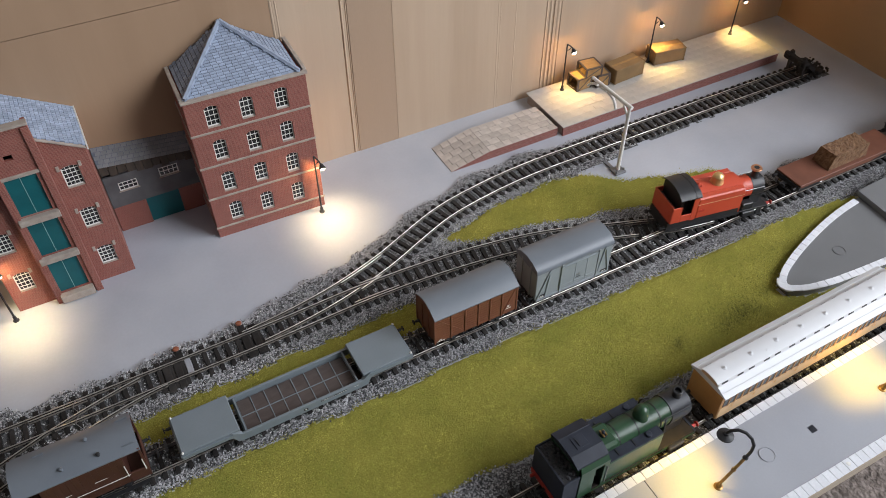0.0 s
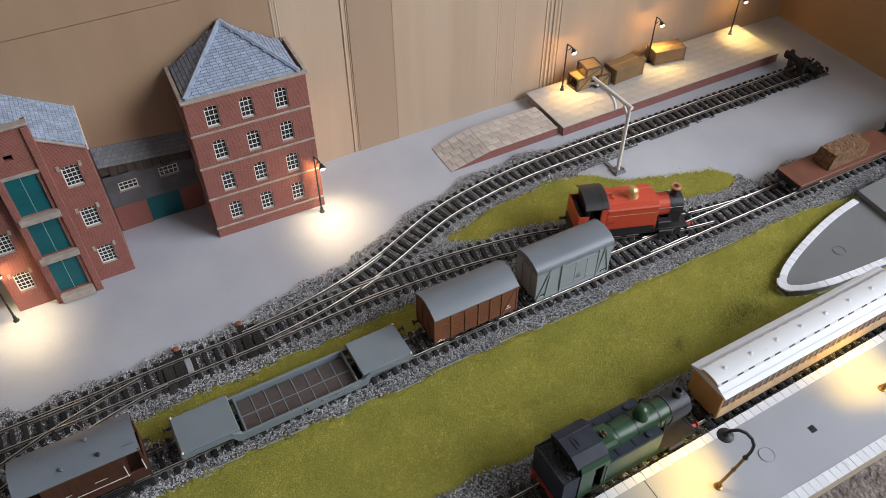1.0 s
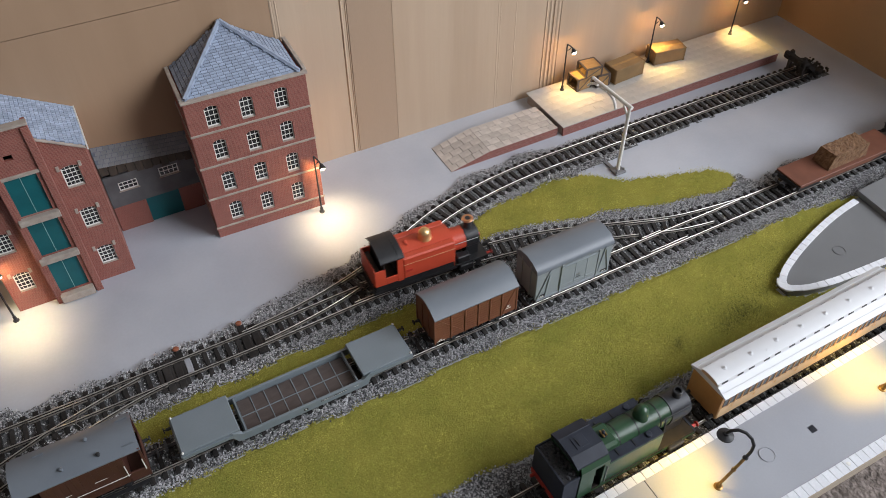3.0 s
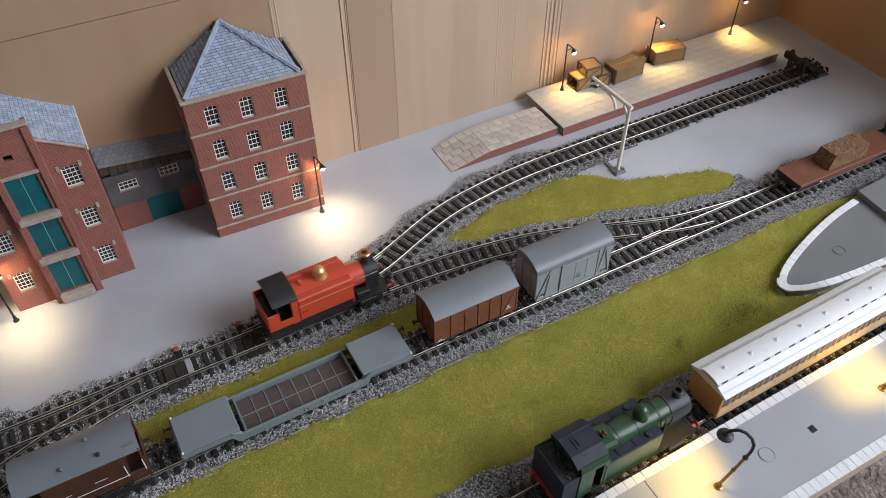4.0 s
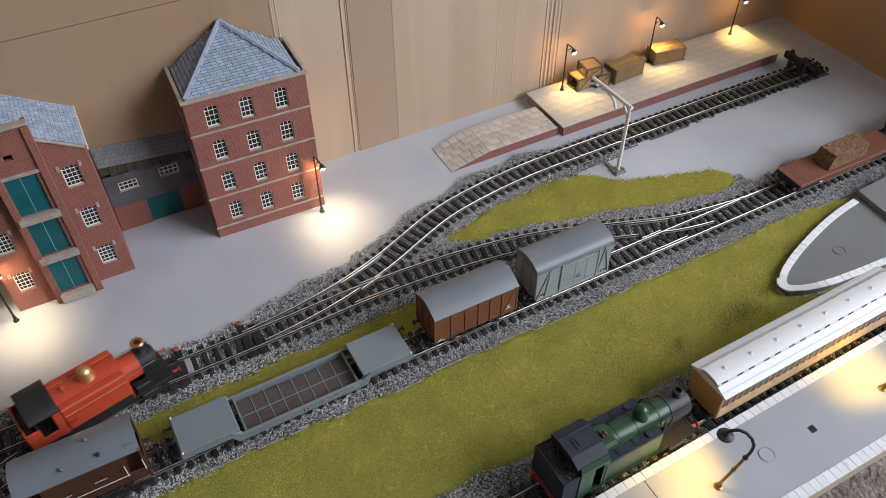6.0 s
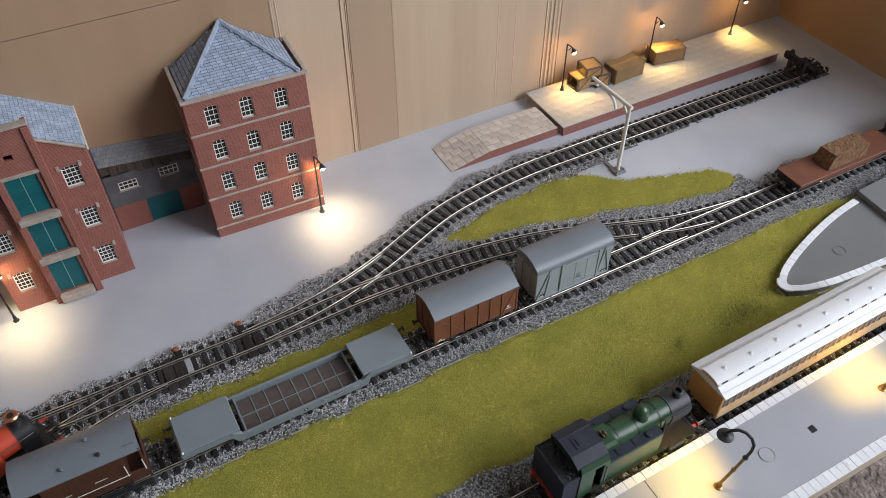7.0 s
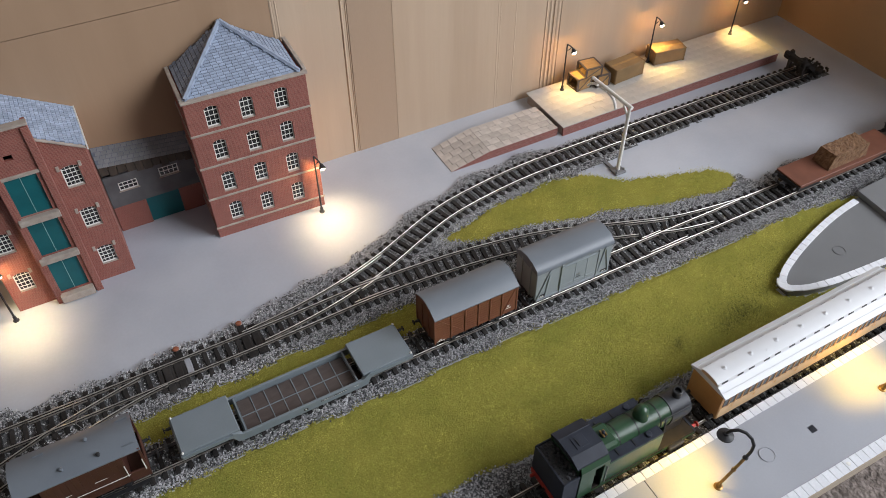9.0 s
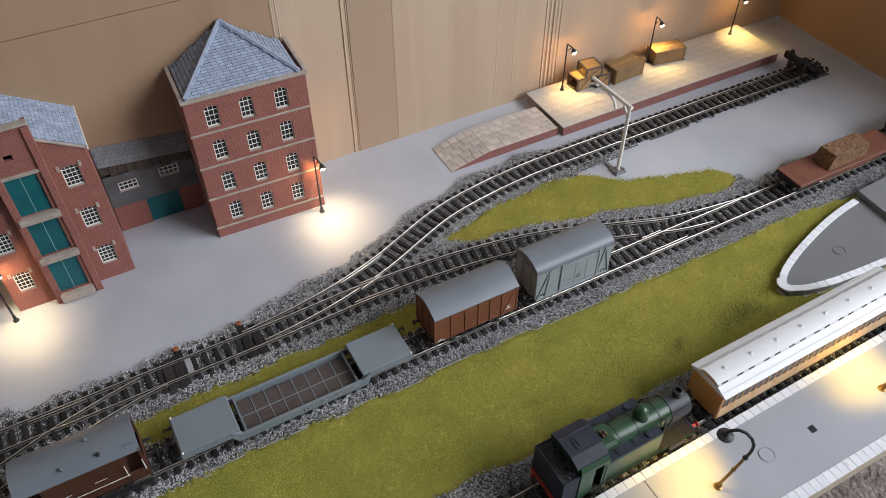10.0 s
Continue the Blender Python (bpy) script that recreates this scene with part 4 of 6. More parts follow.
def coach(x0, y):
    """A bogie coach with a clerestory roof."""
    H = 94.0
    t = thing("clerestory_coach", x0 + H, y, RAIL_TOP, 1.15, label="brown panelled passenger coach with white clerestory roof", category="coach")
    W, z0, z1 = 14.2, 7.0, 34.5
    part("body", box(B(), -H + 2, H - 2, -W, W, z0, z1, 0.3), M_TEAK, t)
    for s in (-1, 1):
        part("lower_panel", box(B(), -H + 2.3, H - 2.3, s * W - 0.5, s * W + 0.5, z0 + 0.4, z0 + 11.5), M_CREAM, t, "tan lower side panel")
        part("upper_panel", box(B(), -H + 2.3, H - 2.3, s * W - 0.4, s * W + 0.4, z1 - 3.6, z1 - 0.4), M_CREAM, t, "tan panel above the windows")
        n = 30
        for k in range(n):
            a = -H + 4.2 + k * 6.1
            g = part("coach_window", box(B(), a, a + 4.0, s * W - 0.25, s * W + 0.25, z0 + 12.4, z1 - 4.2), M_PANE, t, "dark glazed compartment window")
            part("mullion", box(B(), a + 4.5, a + 5.6, s * W - 0.55, s * W + 0.55, z0 + 11.5, z1 - 3.6), M_TEAK, g)
        part("step_board", box(B(), -H + 6, H - 6, s * (W - 1.2) - 1.0, s * (W - 1.2) + 1.0, z0 - 3.0, z0 - 2.2), M_BLACK, t)
        for k in range(9):
            a = -H + 12 + k * 20.5
            part("door_handle", rod(B(), (a, s * W, z0 + 9), (a, s * (W + 0.9), z0 + 9), 0.45, None, 8), M_GOLD, t)
            part("grab_rail", rod(B(), (a + 2, s * (W + 0.8), z0 + 7), (a + 2, s * (W + 0.8), z0 + 10.4), 0.25, None, 6), M_GOLD, t)
    # lower roof, concave towards the clerestory
    half = [(W + 2.4, z1 - 0.6), (W + 2.5, z1 + 0.2), (W + 1.0, z1 + 1.0), (W - 2.0, z1 + 2.0), (9.2, z1 + 3.3), (8.2, z1 + 3.8)]
    out = half + [(-y, z) for y, z in reversed(half)]
    part("lower_roof", prism(B(), out, "x", -H, H), M_COACHWHITE, t, "white lower roof", True)
    bm = prism(B(), [(-8.4, z1 + 3.6), (8.4, z1 + 3.6), (7.4, z1 + 6.6), (-7.4, z1 + 6.6)], "x", -H + 0.6, H - 0.6)
    part("clerestory", bm, M_COACHWHITE, t, "white raised clerestory sides")
    top = [(-7.7, z1 + 6.2), (-7.6, z1 + 6.8), (-4.6, z1 + 7.9), (0, z1 + 8.4), (4.6, z1 + 7.9), (7.6, z1 + 6.8), (7.7, z1 + 6.2)]
    part("upper_roof", prism(B(), top + [(y, z - 0.5) for y, z in reversed(top[1:-1])], "x", -H - 0.6, H + 0.6), M_COACHWHITE, t, "white raised roof", True)
    for k in range(8):
        for a in (-90.6 + k * 24.25, -76.6 + k * 24.25):
            for s in (-1, 1):
                part("vent_slot", box(B(), a, a + 5.3, s * 7.85 - 0.35, s * 7.85 + 0.35, z1 + 4.5, z1 + 5.8), M_BLACK, t, "narrow black ventilator slot")
    for k in range(8):
        a = -82.0 + k * 24.1
        v = part("roof_ventilator", lathe(B(), [(1.9, 0), (1.9, 0.3), (1.5, 0.6)], (a, 0, z1 + 8.2), 16), M_COACHWHITE, t, smooth=True)
        part("ventilator_cap", lathe(B(), [(0.6, 0), (0.8, 0.7), (0.3, 1.0)], (a + 0.2, 0, z1 + 8.7), 10), M_COACHWHITE, v)
    part("roof_ventilator", lathe(B(), [(0.9, 0), (0.9, 0.3), (0.5, 0.5)], (-46.0, -3.4, z1 + 7.9), 12), M_COACHWHITE, t, smooth=True)
    for s in (-1, 1):
        part("roof_seam", box(B(), -H + 0.4, H - 0.4, s * 12.9 - 0.25, s * 12.9 + 0.25, z1 + 1.5, z1 + 2.05), M_COACHWHITE, t)
        part("clerestory_end", prism(B(), [(-7.6, z1 + 3.7), (7.6, z1 + 3.7), (6.9, z1 + 6.4), (4.2, z1 + 7.4), (0, z1 + 7.9), (-4.2, z1 + 7.4), (-6.9, z1 + 6.4)], "x", s * (H - 0.3) - 0.35, s * (H - 0.3) + 0.35), M_CREAM, t, "tan clerestory end panel")
    for e in (-1, 1):
        part("end_panel", prism(B(), [(-W, z0), (W, z0), (W, z1), (8, z1 + 3.4), (-8, z1 + 3.4), (-W, z1)], "x", e * (H - 1.8) - 0.4, e * (H - 1.8) + 0.4), M_TEAK, t, "brown flat end panel")
        for xx in (e * 66 - 13, e * 66 + 13):
            wheelset(t, xx, 5.4)
        part("bogie", box(box(B(), e * 66 - 18, e * 66 + 18, -11.8, -10.4, 2.2, 7.2, 0.6), e * 66 - 18, e * 66 + 18, 10.4, 11.8, 2.2, 7.2, 0.6), M_BLACK, t)
        buffers(t, e * (H - 1.4), 8.6)
        coupling(t, e * (H - 1.4), 7.0)
    part("underframe", box(B(), -H + 3, H - 3, -9, 9, z0 - 2.5, z0 - 0.02), M_BLACK, t)


TALL = 8.5


def green_engine(x, y):
    """A dark green side-tank engine; x is the place of its dome."""
    t = thing("green_tank_engine", x, y, RAIL_TOP, 1.0, label="dark green side-tank steam engine beside the platform", category="steam engine")
    W = 15.8
    part("running_plate", box(B(), -70, 40.5, -W, W, 9.0, 10.4, 0.2), M_GRIME, t)
    part("valance", box(box(B(), -70, 40.5, -W, -W + 1, 6.6, 9), -70, 40.5, W - 1, W, 6.6, 9), M_GREEN, t)
    for s in (-1, 1):
        y0, y1 = sorted((s * 7.2, s * W))
        tk = part("side_tank", box(B(), -37, 8.6, y0, y1, 10.4, 24.0, 0.7), M_GREEN, t, "dark green side tank")
        part("tank_top", box(B(), -36.6, 8.2, y0 + 0.3, y1 - 0.3, 23.9, 24.5, 0.2), M_SOOT, tk, "dark blue-grey tank top")
        part("filler_cap", lathe(B(), [(2.2, 0), (2.2, 1.0), (1.8, 1.4), (0.6, 1.5)], (-1.2, s * 11.6, 24.5), 16), M_SOOT, tk, smooth=True)
        part("tank_strap", box(B(), -13.6, -12.8, y0 + 1.8, y1 - 1.8, 24.5, 25.0), M_BLACK, tk)
        part("tank_strap", box(B(), -27, -26.2, y0 + 1.8, y1 - 2.4, 24.5, 25.0), M_BLACK, tk)
        part("cab_side", box(B(), -58, -47, s * W - 0.5, s * W + 0.5, 10.4, 31), M_GREEN, t)
        part("cab_side", box(B(), -40, -36, s * W - 0.5, s * W + 0.5, 10.4, 31), M_GREEN, t)
        part("cab_side", box(B(), -47, -40, s * W - 0.5, s * W + 0.5, 28, 31), M_GREEN, t)
        part("grab_rail", rod(B(), (-37.5, s * (W + 0.9), 12), (-37.5, s * (W + 0.9), 24), 0.35), M_STEEL, t)
        part("cylinder_block", box(B(), 17, 30, s * W - 2.5, s * W + 2.5, 3.5, 9, 0.8), M_BLACK, t)
        part("pipe", tube(B(), [(15.5, s * 8.6, 27), (13.0, s * 10.6, 26.5), (11.6, s * 12.2, 23.0), (11.2, s * 13, 16), (11.6, s * 13, 10.6)], 0.55, 8), M_BLACK, t)
        part("handrail", rod(B(), (10, s * 9.6, 28.8), (36, s * 9.6, 28.8), 0.3), M_BLACK, t)
        part("step", box(B(), -42, -36, s * (W + 0.2) - 1.5, s * (W + 0.2) + 1.5, 2.2, 3.0), M_BLACK, t)
    for s in (-1, 1):
        part("cab_shoulder", prism(B(), [(s * W - s * 0.5, 30.9), (s * W + s * 0.5, 30.9), (s * 14.6, 35.1), (s * 13.6, 35.1)], "x", -58, -37), M_GREEN, t)
    part("cab_front", box(B(), -38, -37, -13.6, 13.6, 10.4, 35.0), M_GREEN, t)
    part("cab_back", box(B(), -58.5, -57.5, -13.6, 13.6, 10.4, 35.0), M_GREEN, t)
    roof = [(-14.4, 35.2), (-14.2, 36.2), (-6.8, 39.3), (6.8, 39.3), (14.2, 36.2), (14.4, 35.2)]
    r = part("cab_roof", prism(B(), roof, "x", -60.5, -37), M_SOOT, t, "dark blue-grey angular cab roof")
    part("roof_hatch", box(B(), -54, -45, -4.2, 4.2, 39.2, 39.8, 0.2), M_SOOT, r)
    for yy in (-6.8, 6.8):
        part("roof_rib", rod(B(), (-60.5, yy, 39.2), (-37, yy, 39.2), 0.35, None, 6), M_SOOT, r)
    part("roof_rib", box(B(), -51.6, -51.0, -2.6, 2.6, 39.7, 40.4), M_BLACK, r)
    bm = box(B(), -70, -58.6, -W, -W + 1, 10.4, 28.4, 0.2)
    box(bm, -70, -58.6, W - 1, W, 10.4, 28.4, 0.2)
    box(bm, -70.6, -69.4, -W, W, 10.4, 28, 0.2)
    part("bunker", bm, M_SOOT, t, "black coal bunker")
    bm = B()
    for k in range(150):
        a, b = random.uniform(-69.4, -59), random.uniform(-14.2, 14.2)
        bmesh.ops.create_icosphere(bm, subdivisions=1, radius=random.uniform(0.8, 1.7), matrix=Matrix.Translation((a, b, 27.6 + (a + 60) * 0.12 + random.uniform(-0.6, 0.6))))
    box(bm, -69.3, -59.2, -14.6, 14.6, 11, 27.4)
    tagged(part("coal", bm, M_BLACK, t, "heap of black coal"), kind="stuff")
    body = [(9.2 * math.sin(2 * math.pi * k / 28), 22.0 + 9.2 * math.cos(2 * math.pi * k / 28)) for k in range(28)]
    b = part("boiler", prism(B(), body, "x", -37, 20.6), M_GREEN, t, "glossy dark green boiler", True)
    part("firebox_top", box(B(), -36.9, -23, -8.9, 8.9, 20, 31.4, 2.2), M_GREEN, t)
    for xx in (-21.5, -6.5, 11.5):
        part("boiler_band", prism(B(), [(9.45 * math.sin(2 * math.pi * k / 28), 22 + 9.45 * math.cos(2 * math.pi * k / 28)) for k in range(28)], "x", xx - 0.35, xx + 0.35), M_BLACK, b)
    sm = [(9.8 * math.sin(2 * math.pi * k / 28), 22 + 9.8 * math.cos(2 * math.pi * k / 28)) for k in range(28)]
    s = part("smokebox", prism(B(), sm, "x", 20.6, 37), mat("charcoal_paint", (0.02, 0.022, 0.028), (0.034, 0.037, 0.045), 60, 0.5), t, "charcoal grey smokebox", True)
    part("smokebox_door", rod(B(), (37, 0, 22), (38.2, 0, 22), 8.2, 7.0, 24), M_BLACK, s)
    part("saddle", box(B(), 20, 35, -7, 7, 10.4, 16), M_BLACK, t)
    part("dome", lathe(B(), [(6.0, -1.5), (5.4, 0.6), (5.0, 1.5), (5.0, 5.4), (4.4, 7.8), (3.0, 9.4), (1.2, 10.2), (0.2, 10.4)], (0, 0, 29.6), 24), M_GREEN, t, "rounded green dome", True)
    part("chimney", lathe(B(), [(4.4, -1), (3.1, 0.8), (2.7, 2.6), (2.7, 4.6), (3.5, 5.0), (3.5, 6.0), (2.9, 6.5), (2.2, 6.4), (2.1, 4.0)], (30, 0, 30.8), 24), M_BLACK, t, "black chimney with pale rim", True)
    part("safety_valve", lathe(B(), [(2.6, 0), (2.4, 1.0), (1.2, 1.6), (1.0, 3.6), (0.5, 4.0)], (-30, 0, 31.2), 16), M_SOOT, t, "dull dark safety valve", True)
    part("whistle", box(box(B(), -31.6, -30.6, -2.6, 2.6, 32.4, 33.6), -29.4, -28.4, -2.2, 2.2, 32.4, 33.8), M_BRONZE, t)
    for xx in (-44, -18, 9):
        wheelset(t, xx, 8.0, 8.4, M_BLACK, 8)
    part("frames", box(B(), -66, 40, -6, 6, 5.0, 9.0), M_BLACK, t)
    part("front_beam", box(B(), 40, 41.6, -W, W, 5.5, 10.6), M_SOOT, t)
    part("rear_beam", box(B(), -71, -69.6, -W, W, 5.5, 10.4), M_BUFRED, t, "red rear buffer beam")
    buffers(t, 41.6, 8.4, head=M_BUFRED, shank=M_BUFRED)
    buffers(t, -71, 8.4, head=M_STEEL, shank=M_BUFRED)
    coupling(t, 41.6, 7)
    coupling(t, -71, 7)
    # all above the running plate stands tall on this engine
    for o in t.children_recursive:
        for v in o.data.vertices:
            z = v.co.z / MM
            if o.location.length == 0 and z > 10.5:
                v.co.z = MM * (z + TALL if z > 20 else 10.5 + (z - 10.5) * (9.5 + TALL) / 9.5)


def red_engine():
    """A red side-tank engine that runs bunker first; its origin lies below the dome."""
    t = thing("red_tank_engine", 440, 333, RAIL_TOP, 0, label="bright red side-tank steam engine running bunker first", category="steam engine")
    W = 14.8
    part("running_plate", box(B(), 21.5, 49, -W, W, 8.6, 10.0, 0.2), M_BLACK, t)
    # Base and valance are black: shade below the red tanks, put into colour.
    part("tank_base", box(B(), -49, 21.4, -W + 0.9, W - 0.9, 8.6, 16.5), M_BLACK, t)
    part("valance", box(box(B(), -49, 22, -W + 0.6, -W + 1.6, 6.0, 8.6), -49, 22, W - 1.6, W - 0.6, 6.0, 8.6), M_BLACK, t)
    for s in (-1, 1):
        y0, y1 = sorted((s * 8.0, s * W))
        tk = part("side_tank", box(B(), -25, 20.6, y0, y1, 14.4, 37.2, 1.2), M_RED, t, "glossy red side tank")
        part("lining", box(B(), -24.5, 20.2, s * W - 0.1, s * W + 0.1, 30.0, 30.4), M_CREAM, tk, "thin white lining")
        part("cab_side", box(B(), -49, -40, s * W - 0.5, s * W + 0.5, 16, 33, 0.2), M_RED, t)
        part("cab_side", box(B(), -30, -25, s * W - 0.5, s * W + 0.5, 15, 40, 0.2), M_RED, t)
        part("cab_side", box(B(), -40, -30, s * W - 0.5, s * W + 0.5, 16, 23, 0.2), M_RED, t)
        part("number_plate", box(B(), -22.5, -17.5, s * W - 0.35, s * W + 0.35, 22.0, 24.4), M_BLACK if s > 0 else M_BUFRED, tk)
        part("cab_post", rod(B(), (-41, s * W, 33), (-41, s * W, 42), 0.6, None, 8), M_BLACK, t)
        part("splasher", box(B(), 22.5, 34, min(s * 8.4, s * W), max(s * 8.4, s * W), 10, 17.5, 0.8), M_BLACK, t)
        part("steps", box(box(B(), 39, 44, s * (W - 0.2) - 1, s * (W - 0.2) + 1, 1.8, 2.6), 39, 44, s * (W - 0.2) - 0.5, s * (W - 0.2) + 0.3, 2.6, 8.6), M_BLACK, t)
        part("handrail", rod(B(), (21, s * 10.4, 29.4), (43, s * 10.4, 29.4), 0.32), M_STEEL, t, "thin steel handrail")
        part("cylinder_block", box(B(), 24, 37, s * (W - 1) - 2.6, s * (W - 1) + 2.6, 2.6, 8.6, 0.8), M_BLACK, t)
    tt = [(-8.6, 35.6), (-8.6, 36.9), (-5.4, 37.9), (0, 38.6), (5.4, 37.9), (8.6, 36.9), (8.6, 35.6)]
    part("boiler_top", prism(B(), tt, "x", -25, 21), M_RED, t, "rounded red boiler top between the tanks", True)
    part("tank_front", box(B(), 19.6, 20.3, -W + 0.6, W - 0.6, 10, 36.4), M_RED, t)
    body = [(9.6 * math.sin(2 * math.pi * k / 28), 25.2 + 9.6 * math.cos(2 * math.pi * k / 28)) for k in range(28)]
    b = part("boiler", prism(B(), body, "x", 21, 33), M_RED, t, "red boiler barrel", True)
    part("boiler_band", prism(B(), [(y * 1.02, 25.2 + (z - 25.2) * 1.02) for y, z in body], "x", 26.4, 27.0), M_RED, b)
    sm = [(10.0 * math.sin(2 * math.pi * k / 28), 25.2 + 10.0 * math.cos(2 * math.pi * k / 28)) for k in range(28)]
    s = part("smokebox", prism(B(), sm, "x", 33, 44.5), M_BLACK, t, "black smokebox", True)
    part("smokebox_door", rod(B(), (44.5, 0, 25.2), (46, 0, 25.2), 8.4, 6.6, 24), M_BLACK, s)
    part("door_handle", rod(B(), (46, 0, 25.2), (47.6, 0, 25.2), 0.8, None, 8), M_STEEL, s)
    part("saddle", box(B(), 33, 44, -8.5, 8.5, 10, 20), M_BLACK, t)
    part("dome", lathe(B(), [(6.0, -1.4), (5.7, 0.2), (5.1, 1.2), (5.0, 4.4), (4.6, 6.2), (3.5, 7.9), (1.6, 8.8), (0.2, 9.0)], (0, 0, 38.5), 24), M_GOLD, t, "polished brass dome", True)
    c = part("chimney", lathe(B(), [(4.6, -1.5), (3.4, 0.6), (3.0, 3.0), (3.1, 7.0), (2.2, 7.0), (2.0, 4.0)], (38, 0, 35.2), 24), M_BLACK, t, "black chimney", True)
    part("chimney_cap", lathe(B(), [(3.0, 0), (4.6, 0.6), (4.9, 1.4), (4.3, 2.3), (3.1, 2.5), (2.4, 2.2), (2.3, 0.2)], (38, 0, 41.8), 24), M_COPPER, c, "copper chimney cap", True)
    part("chimney_bore", lathe(B(), [(2.35, 0), (2.35, 0.5)], (38, 0, 43.4), 20), M_BLACK, c)
    sv = part("safety_valve", lathe(B(), [(1.8, -0.6), (1.7, 0.6), (0.9, 1.0), (0.8, 2.0)], (-16.5, 1.9, 38.4), 14), M_RED, t, smooth=True)
    part("whistle", lathe(B(), [(0.6, -0.6), (0.6, 1.6), (0.9, 1.8), (0.3, 2.2)], (-16.5, -1.9, 38.4), 10), M_RED, sv)
    part("cab_front", box(B(), -26, -25.1, -W, W, 16, 43), M_BLACK, t)
    roof = [(-16.2, 41.2), (-14.4, 43.0), (-11.2, 44.7), (-6, 46.2), (0, 46.8), (6, 46.2), (11.2, 44.7), (14.4, 43.0), (16.2, 41.2)]
    r = part("cab_roof", prism(B(), roof + [(y, z - 1.0) for y, z in reversed(roof)], "x", -44, -24.2), M_BLACK, t, "matt black arched cab roof", True)
    part("roof_rib", prism(B(), [(y * 1.0, z + 0.35) for y, z in roof] + [(y, z - 0.4) for y, z in reversed(roof)], "x", -29.4, -28.6), M_BLACK, r)
    part("cab_back", prism(B(), [(-W + 0.8, 18), (W - 0.8, 18), (W - 0.8, 41.5), (8, 44.2), (0, 45.4), (-8, 44.2), (-W + 0.8, 41.5)], "x", -41.6, -40.8), M_BLACK, t, "black cab back sheet")
    bm = box(B(), -49.5, -48.5, -W, W, 16, 34, 0.2)
    part("bunker_back", bm, M_RED, t, "red bunker back panel")
    part("bunker_floor", box(B(), -48.4, -26, -W + 0.6, W - 0.6, 10, 18), M_BLACK, t)
    part("bunker_coal", box(B(), -48.3, -43, -W + 0.7, W - 0.7, 18, 29, 0.6), M_BLACK, t)
    part("backhead", box(B(), -29, -26, -7, 7, 18, 33, 0.6), M_BLACK, t)
    part("front_beam", box(B(), 48.6, 50.2, -W, W, 5.2, 10.2), M_BLACK, t)
    # Black as well, for the shade painted low on the bunker end.
    part("rear_beam", box(B(), -50.4, -49.2, -W + 0.9, W - 0.9, 5.6, 15.9), M_BLACK, t)
    buffers(t, 50.2, 9.0, head=M_BUFRED, shank=M_BUFRED)
    buffers(t, -50.4, 9.4, head=M_BLACK)
    coupling(t, 50.2, 6.5)
    coupling(t, -50.4, 6.5)
    part("frames", box(B(), -48, 46, -6, 6, 4.0, 8.6), M_BLACK, t)
    wheels = []
    for xx in (-33, -4, 24):
        wheels += wheelset(t, xx, 8.0, 8.4, M_BLACK, 8)
    return t, wheels


def open_wagon(x, y):
    t = thing("open_wagon", x, y, RAIL_TOP, 0, label="black plastic open coal wagon at the end of the train", category="wagon", group="parked goods wagons")
    L, W, z0, z1 = 34.0, 14.0, 8.6, 23.0
    part("floor", box(B(), -L, L, -W, W, z0, z0 + 1.2), M_BLACK, t)
    for s in (-1, 1):
        for k in range(4):
            part("plank", box(B(), -L, L, s * W - 0.7, s * W + 0.7, z0 + 1.25 + k * 3.3, z0 + 4.45 + k * 3.3, 0.15), M_BLACK, t)
            part("end_plank", box(B(), s * L - 0.7, s * L + 0.7, -W + 0.75, W - 0.75, z0 + 1.25 + k * 3.3, z0 + 4.45 + k * 3.3, 0.15), M_BLACK, t)
        for e in (-1, 1):
            part("end_post", box(B(), e * L - 1.5, e * L + 1.5, s * 6 - 0.9, s * 6 + 0.9, z0, z1, 0.2), M_BLACK, t)
    bm = B()
    for k in range(150):
        bmesh.ops.create_icosphere(bm, subdivisions=1, radius=random.uniform(1.0, 2.4), matrix=Matrix.Translation((random.uniform(-L + 3, L - 3), random.uniform(-W + 3, W - 3), z1 - 2 + random.uniform(-1, 2.5))))
    tagged(part("coal", bm, M_BLACK, t, "heaped black coal"), kind="stuff")
    underframe(t, L, (-18, 18))
    for e in (-L, L):
        buffers(t, e, 9.5)
        coupling(t, e)


brake_van(-86.4, 326.6, 0.6)
well_wagon(56.0, 328.8, 0.8)
planked_van(196.6, 331.3, 0.3)
grey_van(286.0, 333.0, 0.2)
flat_wagon(595, 329.4, -0.2)
open_wagon(708, 329.2)
coach(300, 186.3)
green_engine(241, 183.6)
RED_ENGINE, RED_WHEELS = red_engine()


